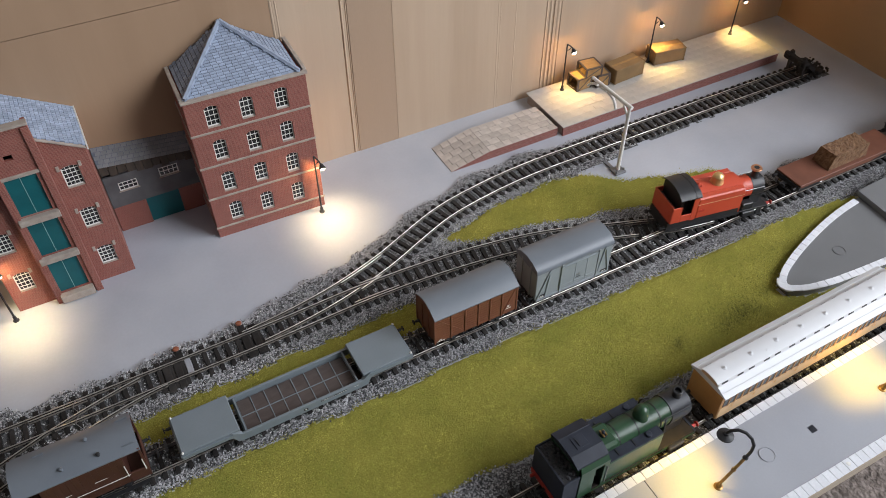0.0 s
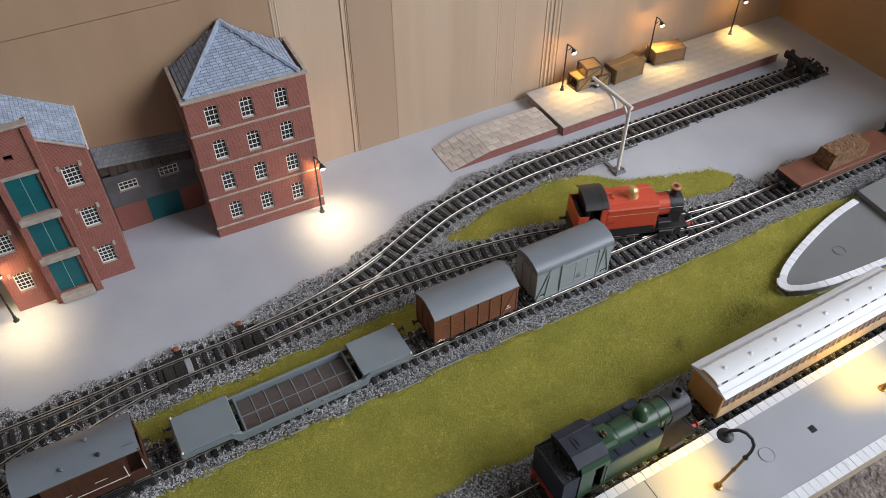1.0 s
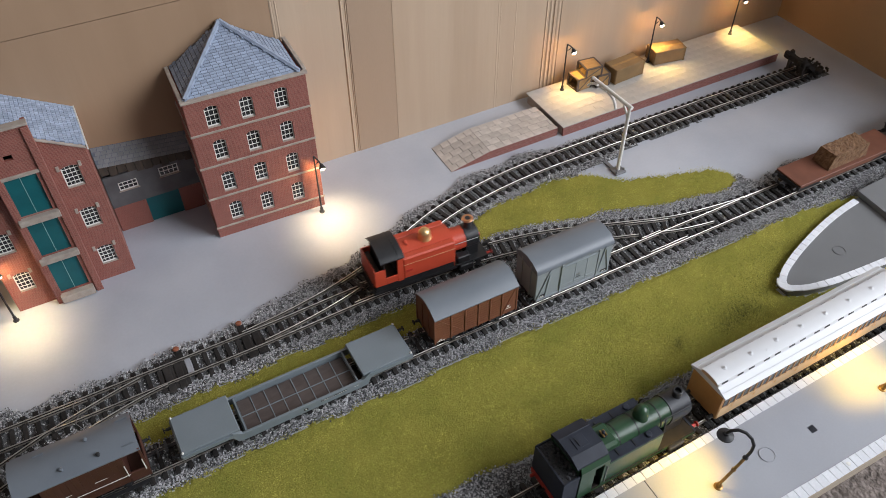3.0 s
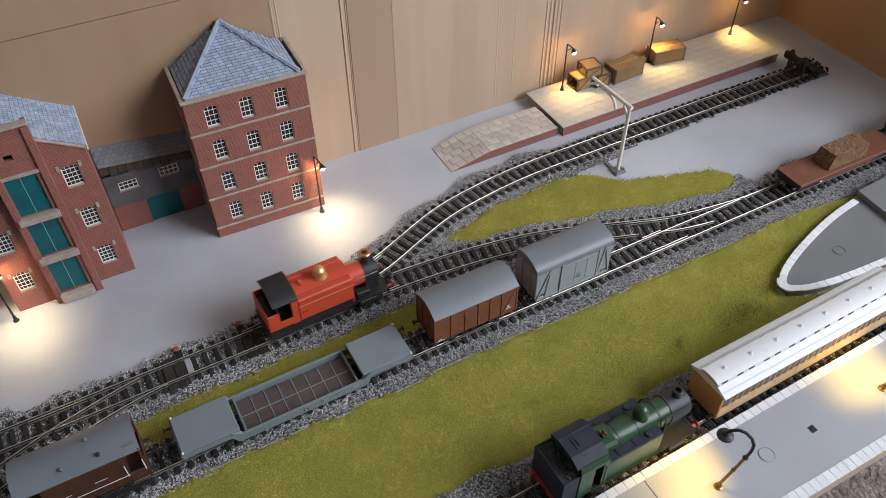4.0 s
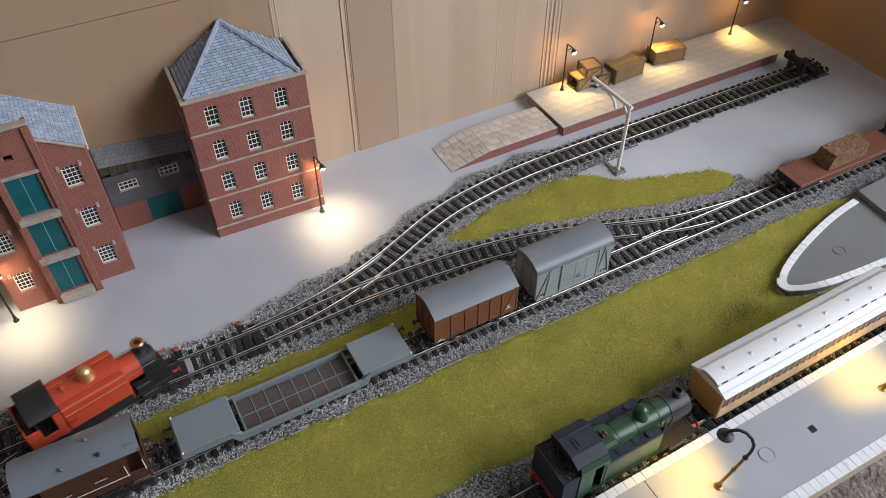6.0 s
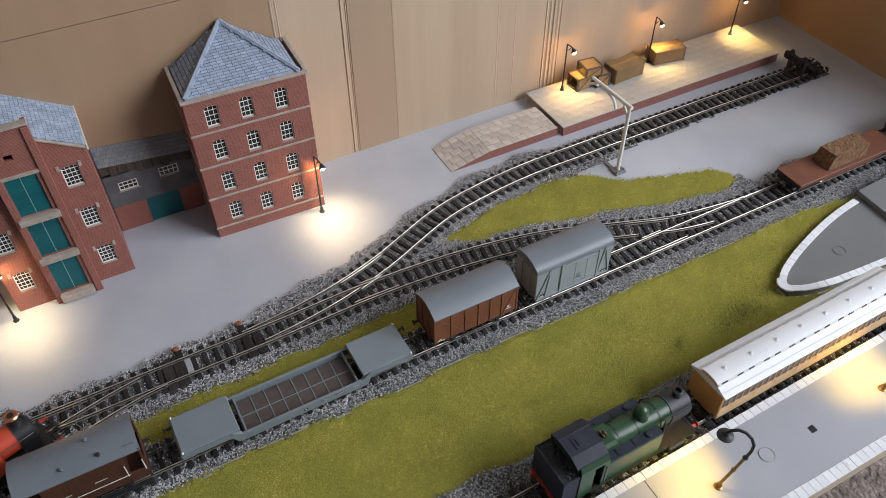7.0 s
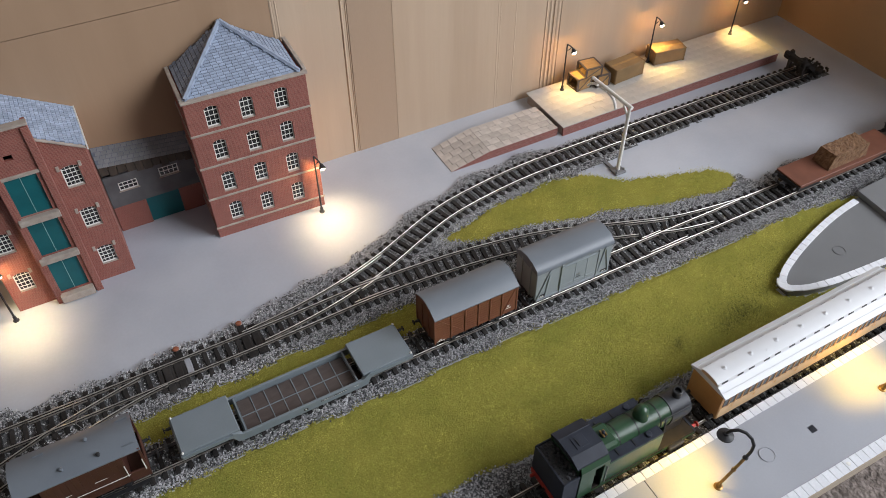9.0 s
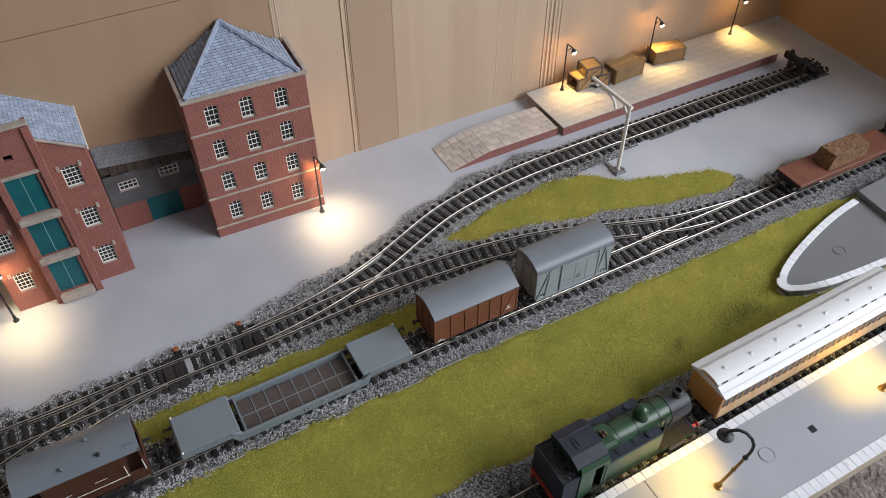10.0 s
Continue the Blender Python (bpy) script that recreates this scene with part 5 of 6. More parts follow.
# ---- goods platform at the back ----
def paving(parent, x0, x1, y0, y1, w, d, material, place, t=0.5, gap=0.22, border=False):
    """Slabs in courses along x; place(x, y) gives the height and slope. Alike slabs share a mesh."""
    cache = {}
    rows = max(1, round((y1 - y0) / d))
    d = (y1 - y0) / rows
    for r in range(rows):
        rw = d * 1.05 if border and r in (0, rows - 1) else w
        x = x0 - (rw * 0.5 if r % 2 and not (border and r in (0, rows - 1)) else 0)
        while x < x1 - 0.5:
            a, b = max(x, x0), min(x + rw, x1)
            if b - a > 1.0:
                key = (round(b - a, 1), round(d, 2))
                z, tilt = place((a + b) / 2, y0 + (r + 0.5) * d)
                pos = ((a + b) / 2, y0 + (r + 0.5) * d, z + random.uniform(-0.03, 0.03))
                if key not in cache:
                    cache[key] = part("paving_slab", box(B(), -(b - a) / 2 + gap / 2, (b - a) / 2 - gap / 2, -d / 2 + gap / 2, d / 2 - gap / 2, 0, t), material, parent)
                    cache[key].matrix_basis = pose(*[c * MM for c in pos], 0, tilt, 0)
                else:
                    again("paving_slab", cache[key], parent, *pos, 0, 0, tilt)
            x += rw


def goods_platform():
    t = thing("goods_platform", 0, 0, label="long low brick goods platform with weathered paved top", category="platform")
    x0, x1, y0, y1 = 400.0, 692.0, 497.0, 564.0
    part("brick_face", box(B(), x0 + 1.5, x1 - 1.5, y0 + 1, y0 + 3, 0, 10.6), M_BRICK2, t, "dull red brick platform face")
    part("end_face", box(B(), x0 + 1.5, x0 + 3.5, y0 + 3, y1, 0, 10.6), M_STONE, t)
    part("core", box(B(), x0 + 3.5, x1 - 1.6, y0 + 3, y1, 0, 10.6), M_JOINT, t)
    top = part("top_board", box(B(), x0, x1, y0, y1 + 2, 10.6, 11.5, 0.15), M_SLAB2, t, "pale weathered platform top")
    paving(top, x0 + 0.3, x1 - 0.3, y0 + 0.3, y1 + 1.6, 13.5, 9.6, M_SLAB2, lambda x, y: (11.45, 0), 0.2, 0.12)


def platform_ramp():
    t = thing("platform_ramp", 0, 0, label="paved stone-printed card ramp leading up to platform", category="ramp")
    y0, y1, xa, xb, xc, h = 502.0, 543.0, 276.5, 319.0, 397.5, 9.2
    side = [(xa, 0), (xc, 0), (xc, h), (xb + 6, h), (xb - 4, h - 1.2), (xb - 14, h - 3.6), (xa, 0.4)]
    part("brick_side", prism(B(), side, "y", y0, y0 + 1.5), M_BRICK2, t, "red brick ramp side")
    part("core", prism(B(), [(x, max(z - 0.2, 0)) for x, z in side], "y", y0 + 1.5, y1), M_JOINT, t)
    slope = math.degrees(math.atan2(h - 0.4, xb - xa))
    paving(t, xb, xc, y0 - 0.4, y1, 11.5, 7.9, M_SLAB, lambda x, y: (h, 0), 0.28, 0.36, True)
    paving(t, xa, xb, y0 - 0.4, y1, 11.0, 7.9, M_SLAB, lambda x, y: (0.3 + (h - 0.2) * (x - xa) / (xb - xa), -slope), 0.28, 0.36, True)


def street_lamp(x, y, z, h, arm=5.4, drop=4.0, group="black street lamps"):
    t = thing("street_lamp", x, y, z, label="small lit black street lamp with hooded head", category="street lamp", group=group)
    part("lamp_base", lathe(B(), [(2.4, 0), (2.4, 0.8), (1.5, 1.4), (1.3, 5), (0.9, 5.4)], seg=12), M_BLACK, t)
    part("post", rod(B(), (0, 0, 5), (0, 0, h), 0.85, 0.7, 10), M_BLACK, t)
    bm = tube(B(), [(0, 0, h - 0.3), (arm * 0.5, -0.6, h - 3.0 - drop * 0.4), (arm, -1.2, h - 6.8 - drop)], 0.7, 8)
    tube(bm, [(0, 0, h - 8 - drop * 0.5), (arm * 0.55, -0.6, h - 5.0 - drop * 0.5)], 0.4, 6)
    part("bracket", bm, M_BLACK, t)
    tip = Matrix.Translation((arm, -1.2, h - 8.6 - drop)) @ Matrix.Rotation(radians(-38), 4, "X")
    hd = part("hood", lathe(B(), [(0.8, 2.8), (1.5, 2.2), (2.0, 0.6), (3.6, -1.8), (3.4, -1.8), (1.7, 0.2), (0.3, 0.8)], seg=18, m=tip), M_BLACK, t, smooth=True)
    part("bulb", lathe(B(), [(0.3, 0.4), (1.6, -0.2), (2.2, -1.6), (1.8, -2.8), (0.3, -3.4)], seg=14, m=tip), M_BULB, hd, "glowing warm white bulb", True)
    return (x + arm, y - 1.2, z + h - 9.6 - drop)


def lamp_light(at, watts, colour, aim=(0, -0.32), cone=150):
    """The light that a hooded bulb throws down."""
    d = bpy.data.lights.new("lamp_light", "SPOT")
    d.energy, d.color, d.shadow_soft_size, d.spot_size, d.spot_blend = watts, colour, 0.0016, radians(cone), 1.0
    eye = Vector((at[0] + aim[0] * 5, at[1] + aim[1] * 5, at[2] - 3.6))
    new("lamp_light", d).matrix_world = look(eye * MM, (eye + Vector((aim[0], aim[1], -1))) * MM)


def bulb_light(at, watts, colour):
    """The weak light that the bare bulb throws sideways from under its hood."""
    d = bpy.data.lights.new("bulb_light", "POINT")
    d.energy, d.color, d.shadow_soft_size = watts, colour, 0.0012
    new("bulb_light", d).matrix_world = pose(at[0] * MM, (at[1] - 2.5) * MM, (at[2] - 4.2) * MM)


WARM, GOLDEN, YELLOW = (1.0, 0.76, 0.44), (1.0, 0.63, 0.22), (1.0, 0.63, 0.12)
for x, y, watts, glow_watts in ((147.0, 509.0, 0.2, 0.035), (-114.0, 506.0, 0.17, 0.022)):
    bulb_at = street_lamp(x, y, 0, 64)
    lamp_light(bulb_at, watts, WARM, (0, -0.32), 104)
    bulb_light(bulb_at, glow_watts, (1.0, 0.6, 0.24))
for x, y, h in ((436.0, 552.0, 54), (549.0, 552.0, 54), (669.0, 553.0, 50)):
    bulb_at = street_lamp(x, y, 12, h, 8.0, 1.0)
    lamp_light(bulb_at, 0.19, GOLDEN, (0, -0.25), 98)
    bulb_light(bulb_at, 0.022, (1.0, 0.5, 0.12))
goods_platform()
platform_ramp()


def open_crate(x, y, z, w, d, h, rz):
    """An open-sided crate of thin wood with a braced frame."""
    t = thing("wooden_crate", x, y, z, rz, label="small open-sided wooden crate with dark braced frame", category="crate", group="crates on the platform")
    for s in (-1, 1):
        part("panel", box(B(), -w / 2, w / 2, s * d / 2 - 0.5, s * d / 2 + 0.5, 0.3, h), M_WOOD, t)
        part("brace", prism(B(), [(-w / 2, 0.5), (-w / 2 + 1.6, 0.5), (w / 2, h - 0.5), (w / 2 - 1.6, h - 0.5)], "y", s * d / 2 - 0.9, s * d / 2 + 0.9), M_DECK, t)
    part("lid", box(B(), -w / 2, w / 2, -d / 2, d / 2, h, h + 0.9), M_WOOD, t)
    part("bottom", box(B(), -w / 2, w / 2, -d / 2, d / 2, 0, 0.8), M_WOOD, t)
    part("back_panel", box(B(), w / 2 - 0.8, w / 2, -d / 2, d / 2, 0.8, h), M_WOOD, t)
    for sx in (-1, 1):
        for sy in (-1, 1):
            part("corner_post", box(B(), sx * w / 2 - 0.9, sx * w / 2 + 0.9, sy * d / 2 - 0.9, sy * d / 2 + 0.9, 0, h + 0.5), M_DECK, t)
        part("rim", box(B(), sx * w / 2 - 0.7, sx * w / 2 + 0.7, -d / 2, d / 2, h - 0.2, h + 1.3), M_DECK, t)
        part("rim", box(B(), -w / 2, w / 2, sx * d / 2 - 0.8, sx * d / 2 + 0.8, h - 0.2, h + 1.2), M_DECK, t)
        part("foot_rail", box(B(), sx * w / 2 - 0.7, sx * w / 2 + 0.7, -d / 2, d / 2, 0, 1.6), M_DECK, t)
    return t


def parcel(x, y, w, d, h, rz, label):
    t = thing("packing_case", x, y, 11.85, rz, label=label, category="box", group="cases on the platform")
    part("body", box(B(), -w / 2, w / 2, -d / 2, d / 2, 0, h, 0.5), M_PARCEL, t)
    part("tape", box(B(), -w / 2 - 0.1, w / 2 + 0.1, -1.4, 1.4, h - 0.1, h + 0.12), M_WOOD, t, "pale strip along the top")
    for k in (-0.47, 0.47):
        part("edge_batten", box(B(), k * w - 0.8, k * w + 0.8, -d / 2 - 0.35, d / 2 + 0.35, -0.0, h + 0.25, 0.2), M_PARCEL, t)


open_crate(456, 550, 11.85, 17, 16, 13.5, 3)
open_crate(466, 548.5, 26.3, 18, 18, 9.5, -6)
open_crate(478, 545, 11.85, 14, 16, 13.5, -6)
parcel(509.0, 544.0, 40, 19.5, 17.0, 4, "brown card packing case on the platform")
parcel(570.0, 549.0, 38, 19.0, 15.5, -10, "brown card packing case lit by a lamp")


def loading_gauge():
    t = thing("loading_gauge", 416.5, 428.0, label="white loading gauge post with arched gauge bar", category="loading gauge")
    part("footing", box(B(), -6, 6, -6, 5, 0, 2.2, 0.4), M_QUAY, t, "small grey footing block")
    part("ground_timber", box(B(), -4.5, -0.5, 5.1, 27, 0, 1.6, 0.3), M_QUAY, t)
    part("anchor", box(box(B(), -5.2, -4.2, -5, -3, 2.2, 4.4), 4, 5, -4, -2, 2.2, 4.4), M_STEEL, t)
    part("post", rod(B(), (0, 0, 2.2), (0, 0, 73.5), 1.9, 1.5, 14), M_WHITE, t)
    part("arm", rod(B(), (0, -2.5, 73.5), (0, 55.5, 72.2), 1.9, 1.7, 14), M_WHITE, t)
    part("gusset", tube(B(), [(0, 0.5, 60), (0, 3.0, 65), (0, 9.0, 71.5)], 1.1, 8), M_WHITE, t)
    part("gauge_bar", tube(B(), [(0, 18.4, 60.5), (0, 19.8, 64.5), (0, 23.4, 68.2), (0, 28.6, 69.8), (0, 32.0, 70.0)], 1.25, 8), M_WHITE, t)
    part("gauge_bar", tube(B(), [(0, 34.0, 70.0), (0, 40.0, 69.6), (0, 45.0, 69.0)], 1.25, 8), M_WHITE, t)
    part("gauge_bar", tube(B(), [(0, 47.0, 68.9), (0, 52.5, 67.4), (0, 57.5, 64.6), (0, 60.8, 60.5)], 1.25, 8), M_WHITE, t)


def buffer_stop():
    t = thing("buffer_stop", 684, 467.5, 0, 0, label="dark timber buffer stop at the end of siding", category="buffer stop")
    part("beam", box(B(), -6.4, -2.2, -14.5, 14.5, 18.6, 26.0, 0.7), M_SLEEPER, t)
    for s in (-1, 1):
        part("buffer_pad", box(B(), -8.2, -6.3, s * 9 - 2.4, s * 9 + 2.4, 19.6, 25, 0.4), M_SLEEPER, t)
        part("post", prism(B(), [(-2.4, 27.5), (1.0, 27.5), (3.4, 3), (0, 3)], "y", s * 9 - 1.8, s * 9 + 1.8), M_SLEEPER, t)
        part("stay", prism(B(), [(0.6, 20), (0.6, 24.5), (25, 5), (22, 3)], "y", s * 9 - 1.3, s * 9 + 1.3), M_SLEEPER, t)
    part("rear_timber", box(B(), 21, 28, -15, 15, 2, 7.5, 0.6), M_SLEEPER, t)
    part("tie_beam", box(B(), 6.5, 10, -12, 12, 13.0, 16.5, 0.5), M_SLEEPER, t)
    bm = B()
    for k in range(260):
        bmesh.ops.create_icosphere(bm, subdivisions=1, radius=random.uniform(0.6, 1.9), matrix=Matrix.Translation((random.uniform(4, 41), random.uniform(-14, 14), random.uniform(1.0, 4.8))))
    tagged(part("spoil", bm, M_SLEEPER, t, "heap of dark spoil"), kind="stuff")


loading_gauge()
buffer_stop()


# ---- passenger platform ----
def inner_edge(x):
    return 162.6 + (x - 198) * 0.021


def passenger_platform():
    t = thing("passenger_platform", 0, 0, label="smooth grey passenger platform with white edge slabs", category="platform")
    x0, x1, yo = 120.0, 766.0, 98.0
    bm = prism(B(), [(x0, yo + 0.6), (230.2, yo + 0.6), (230.2, inner_edge(230) - 0.6), (x0, inner_edge(x0) - 0.6)], "z", 0.0, 11.6)
    part("platform_section", bm, M_PLATFORM, t, "smooth grey painted platform section")
    hx, hy, hr = 356.0, 133.0, 2.6
    bm = B()
    for a, b in ((230.8, hx - hr), (hx + hr, x1)):
        prism(bm, [(a, yo + 0.6), (b, yo + 0.6), (b, inner_edge(b) - 0.6), (a, inner_edge(a) - 0.6)], "z", 0.0, 11.6)
    for a, b in ((yo + 0.6, hy - hr), (hy + hr, None)):
        e0, e1 = (b, b) if b else (inner_edge(hx - hr) - 0.6, inner_edge(hx + hr) - 0.6)
        prism(bm, [(hx - hr, a), (hx + hr, a), (hx + hr, e1), (hx - hr, e0)], "z", 0.0, 11.6)
    bmesh.ops.remove_doubles(bm, verts=bm.verts, dist=0.001)
    part("platform_section", bm, M_PLATFORM, t, "smooth grey painted platform section with a square socket")
    part("joint_strip", box(B(), 230.2, 230.8, yo + 1, inner_edge(230) - 1, 0, 11.2), M_BLACK, t)
    part("outer_face", box(B(), x0, x1, yo - 0.2, yo + 0.55, -1.5, 11.5), M_PLY, t, "bare plywood outer face")
    ins = part("edge_slab", box(B(), -3.48, 3.48, -6.2, 0, 11.4, 12.0, 0.12), M_EDGE, t, "white edge slab")
    ins.matrix_basis = pose(139.7 * MM, inner_edge(139.7) * MM, 0, 0, 0, 1.2)
    outs = part("edge_slab", box(B(), -2.98, 2.98, 0, 8.0, 11.4, 12.0, 0.12), M_EDGE, t, "white edge slab")
    outs.matrix_basis = pose(140 * MM, yo * MM, 0)
    x = 147.1
    while x < 620:
        again("edge_slab", ins, t, x, inner_edge(x), random.uniform(-0.05, 0.05), 1.2 + random.uniform(-0.4, 0.4))
        x += 7.4
    x = 146.2
    while x < 560:
        again("edge_slab", outs, t, x, yo + random.uniform(-0.1, 0.1), random.uniform(-0.05, 0.05), random.uniform(-0.4, 0.4))
        x += 6.2
    for cx, cy in ((314.5, 133.0), (246.0, 118)):
        bm = lathe(B(), [(5.6, 0), (5.6, 0.5), (5.1, 0.6), (4.9, 0.25)], (cx, cy, 11.55), 28)
        part("moulded_ring", bm, M_PLATFORM, t, "faint round moulded plate", True)
    part("white_chip", lathe(B(), [(1.6, 0), (1.5, 0.4), (0.4, 0.5)], (356.5, 102.5, 11.95), 10), M_WHITE, t)


def swan_neck_lamp(x, y):
    t = thing("swan_neck_lamp", x, y, 11.6, label="black and brass swan-neck platform lamp, lit and leaning", category="platform lamp", group="platform lamps")
    part("lamp_foot", lathe(B(), [(3.0, 0), (3.0, 0.6), (2.0, 1.2), (2.2, 2.6), (1.3, 4.2), (1.0, 5)], seg=16), M_BRONZE, t, smooth=True)
    part("post", tube(B(), [(0, 0, 4), (4, -1.4, 18), (8.5, -2.9, 34)], 1.05, 10), M_BRONZE, t, "aged brass post", True)
    part("collar", lathe(B(), [(1.2, 0), (1.8, 0.5), (1.8, 1.4), (1.2, 2)], (8.4, -2.8, 33), 12), M_BLACK, t)
    part("collar", lathe(B(), [(1.2, 0), (1.6, 0.5), (1.6, 1.1), (1.2, 1.6)], (4.6, -1.6, 20), 12), M_BRONZE, t)
    part("neck", tube(B(), [(8.5, -2.9, 34), (10.2, -3.4, 41), (10.4, -2.9, 47), (9.2, -0.5, 52), (7.0, 3.0, 55), (4.2, 6.6, 55.4), (1.6, 9.2, 53), (0.4, 10.4, 49.5)], 1.05, 10), M_BLACK, t, smooth=True)
    h = part("shade", lathe(B(), [(0.6, 2.4), (1.6, 2.0), (2.0, 0.9), (5.2, -0.5), (5.3, -1.1), (4.9, -1.0), (1.6, 0.2)], (0.2, 10.6, 47.6), 24), M_BLACK, t, "flat round black shade", True)
    part("bulb", lathe(B(), [(0.4, 0.6), (1.4, 0.2), (1.6, -1.0), (0.9, -2.0), (0.2, -2.2)], (0.2, 10.6, 46.8), 12), M_BULB, h, "glowing yellow bulb", True)
    return (x + 0.2, y + 10.6, 11.6 + 47.0)


passenger_platform()
lamp_light(swan_neck_lamp(270.0, 131.0), 0.23, YELLOW, (-0.3, 0.2), 98)
lamp_light(swan_neck_lamp(425.0, 133.0), 0.23, YELLOW, (-0.1, 0.2), 98)


# ---- tapered quay among the grass ----
QUAY_UP = smooth_path([(439.5, 246), (450, 253.5), (466, 261), (499, 272.5), (545, 284), (579, 288.5), (640, 292.5), (766, 297)])
QUAY_LOW = smooth_path([(437.5, 236), (453, 228.5), (472, 224), (500, 220.8), (534, 218.5), (766, 212)])


def quay():
    t = thing("tapered_platform", 0, 0, label="dark grey tapered platform end edged with white slabs", category="platform")
    xs = [441, 444, 448, 452, 462, 475, 495, 518, 541, 560, 575, 640, 700, 764]
    out = [(x, QUAY_LOW(x) + 0.6) for x in xs] + [(x, QUAY_UP(x) - 0.6) for x in reversed(xs)]
    part("deck", prism(B(), out, "z", 0, 7.0), M_QUAY, t, "smooth dark grey platform deck")
    first = None
    for f, s in ((QUAY_UP, -1), (QUAY_LOW, 1)):
        for x, y, a in along(f, 443 if s < 0 else 446, 572 if s < 0 else 740, 7.9):
            if first is None:
                first = part("edge_slab", box(B(), -3.72, 3.72, -5.6, 0.3, 6.8, 8.0, 0.15), M_EDGE, t, "pale edge slab")
                first.matrix_basis = pose(x * MM, y * MM, 0, 0, 0, math.degrees(a))
            else:
                again("edge_slab", first, t, x, y, random.uniform(-0.06, 0.06), math.degrees(a) + (180 if s > 0 else 0))
    nose = [(436.2, 241), (437.2, 245.2), (441, 249.4), (446, 244.5), (444, 240.5), (446.5, 236.8), (442.5, 232.8), (438, 236.0)]
    part("nose_slab", prism(B(), nose, "z", 6.4, 7.9), M_EDGE, t, "pale rounded nose slab")
    bm = lathe(B(), [(5.4, 0), (5.4, 0.5), (5.0, 0.6), (4.8, 0.2)], (511, 248, 6.95), 28)
    part("moulded_ring", bm, M_QUAY, t, "faint round moulded plate", True)
    u = thing("upper_platform", 0, 0, label="plain grey raised platform section standing on the taper", category="platform")
    part("deck", prism(B(), [(575, 222), (766, 216), (766, 299), (580, 291)], "z", 7.1, 12.5), M_QUAY, u)


quay()


# ---- small things in the yard ----
def point_lever(x, y, rz, label):
    t = thing("point_lever", x, y, 0, rz, label=label, category="point lever", group="point levers")
    part("block", box(B(), -2.6, 2.6, -7, 1.5, 0.8, 3.4, 0.3), M_SLEEPER, t)
    part("stem", rod(B(), (0, 0, 3), (-0.6, 0.6, 6.0), 0.7, None, 8), M_BLACK, t)
    part("knob", lathe(B(), [(0.4, 0), (2.2, 0.5), (2.5, 1.4), (1.8, 2.2), (0.4, 2.4)], (-0.6, 0.6, 5.6), 14), mat("rusty_red_knob", (0.22, 0.07, 0.035), (0.3, 0.1, 0.05), 300, 0.6), t, "rusty red round knob", True)


point_lever(-9.5, 411.5, 0, "rusty red knob on a black point lever")
point_lever(40.0, 413.0, 0, "rusty brown knob on a black point lever")


def turnout_plate(x0, x1, y, half, label, material):
    t = thing("turnout_plate", (x0 + x1) / 2, y, 0, label=label, category="turnout plate", group="turnout plates")
    part("plate", box(B(), (x0 - x1) / 2, (x1 - x0) / 2, -half, half, 0.4, 3.35, 0.3), material, t)


for a, b, y in ((-24, -18.5, 392.5), (-16, -10.5, 393), (37, 42.5, 396), (45, 50.5, 396)):
    turnout_plate(a, b, y, 15.5, "black plastic turnout base plate between the rails", M_SLEEPER)
turnout_plate(-7.5, -3, 396, 8.0, "pale grey bare patch between two sleepers", M_PLATFORM)
for wx, wy in ((-86, 398.5), (-86.5, 384)):
    w = thing("feed_wire", wx, wy, 0, label="thin bare looped feed wire beside a rail", category="wire", group="feed wires")
    part("strand", tube(B(), [(5, 2.5, 4.5), (1, 3.0, 5.5), (-1.5, 0.5, 5.8), (-1.6, -3, 5.2), (0.5, -6, 3.8)], 0.28, 6), M_STEEL, w)


# ---- ballast and grass ----
rng = np.random.default_rng(7)
TABLE = np.arange(-620, 769, 2.0)


def tabled(f, lo, hi):
    ys = np.array([f(min(max(x, lo), hi)) for x in TABLE])
    return lambda x: np.interp(x, TABLE, ys)


N_MAIN, N_LOOP, N_SIDE, N_CROSS = tabled(MAIN, -620, 768), tabled(LOOP, -620, 525), tabled(SIDING, 20, 712), tabled(CROSS, -250, -10)
N_QUP, N_QLOW = tabled(QUAY_UP, 440, 766), tabled(QUAY_LOW, 438, 766)
WAVE = np.cumsum(rng.normal(0, 1, (6, 700)), axis=1)
WAVE = np.array([np.convolve(np.clip(w - np.convolve(w, np.ones(41) / 41, "same"), -3, 3), np.ones(3) / 3, "same") for w in WAVE])


def ragged(x, k, amount=1.0):
    """A wandering offset for an edge."""
    return np.interp(x, np.linspace(-620, 768, 700), WAVE[k]) * amount


LOW_EDGE = smooth_path([(-620, 298), (-44, 303), (0, 306), (95, 304), (195, 304.8), (300, 303), (380, 303), (500, 303), (550, 301), (600, 292), (768, 290)])
N_LOW = tabled(LOW_EDGE, -620, 768)
FAR_EDGE = smooth_path([(-620, 416), (-135, 417), (-15, 415.5), (30, 419), (80, 427), (107, 433), (145, 440), (184, 456), (223, 468), (266, 481), (308, 489), (345, 491), (395, 484), (410, 483)])
N_FAR = tabled(FAR_EDGE, -620, 410)
ISLE_UP = smooth_path([(226, 423), (245, 430), (276, 437), (330, 444), (361, 444), (396, 431), (408, 417), (435, 405), (480, 393), (500, 383), (508, 371)])
ISLE_LOW = smooth_path([(226, 421), (245, 412.5), (300, 402), (339, 393), (401, 376), (461, 361), (490, 358), (508, 366)])
N_IUP, N_ILOW = tabled(ISLE_UP, 226, 508), tabled(ISLE_LOW, 226, 508)


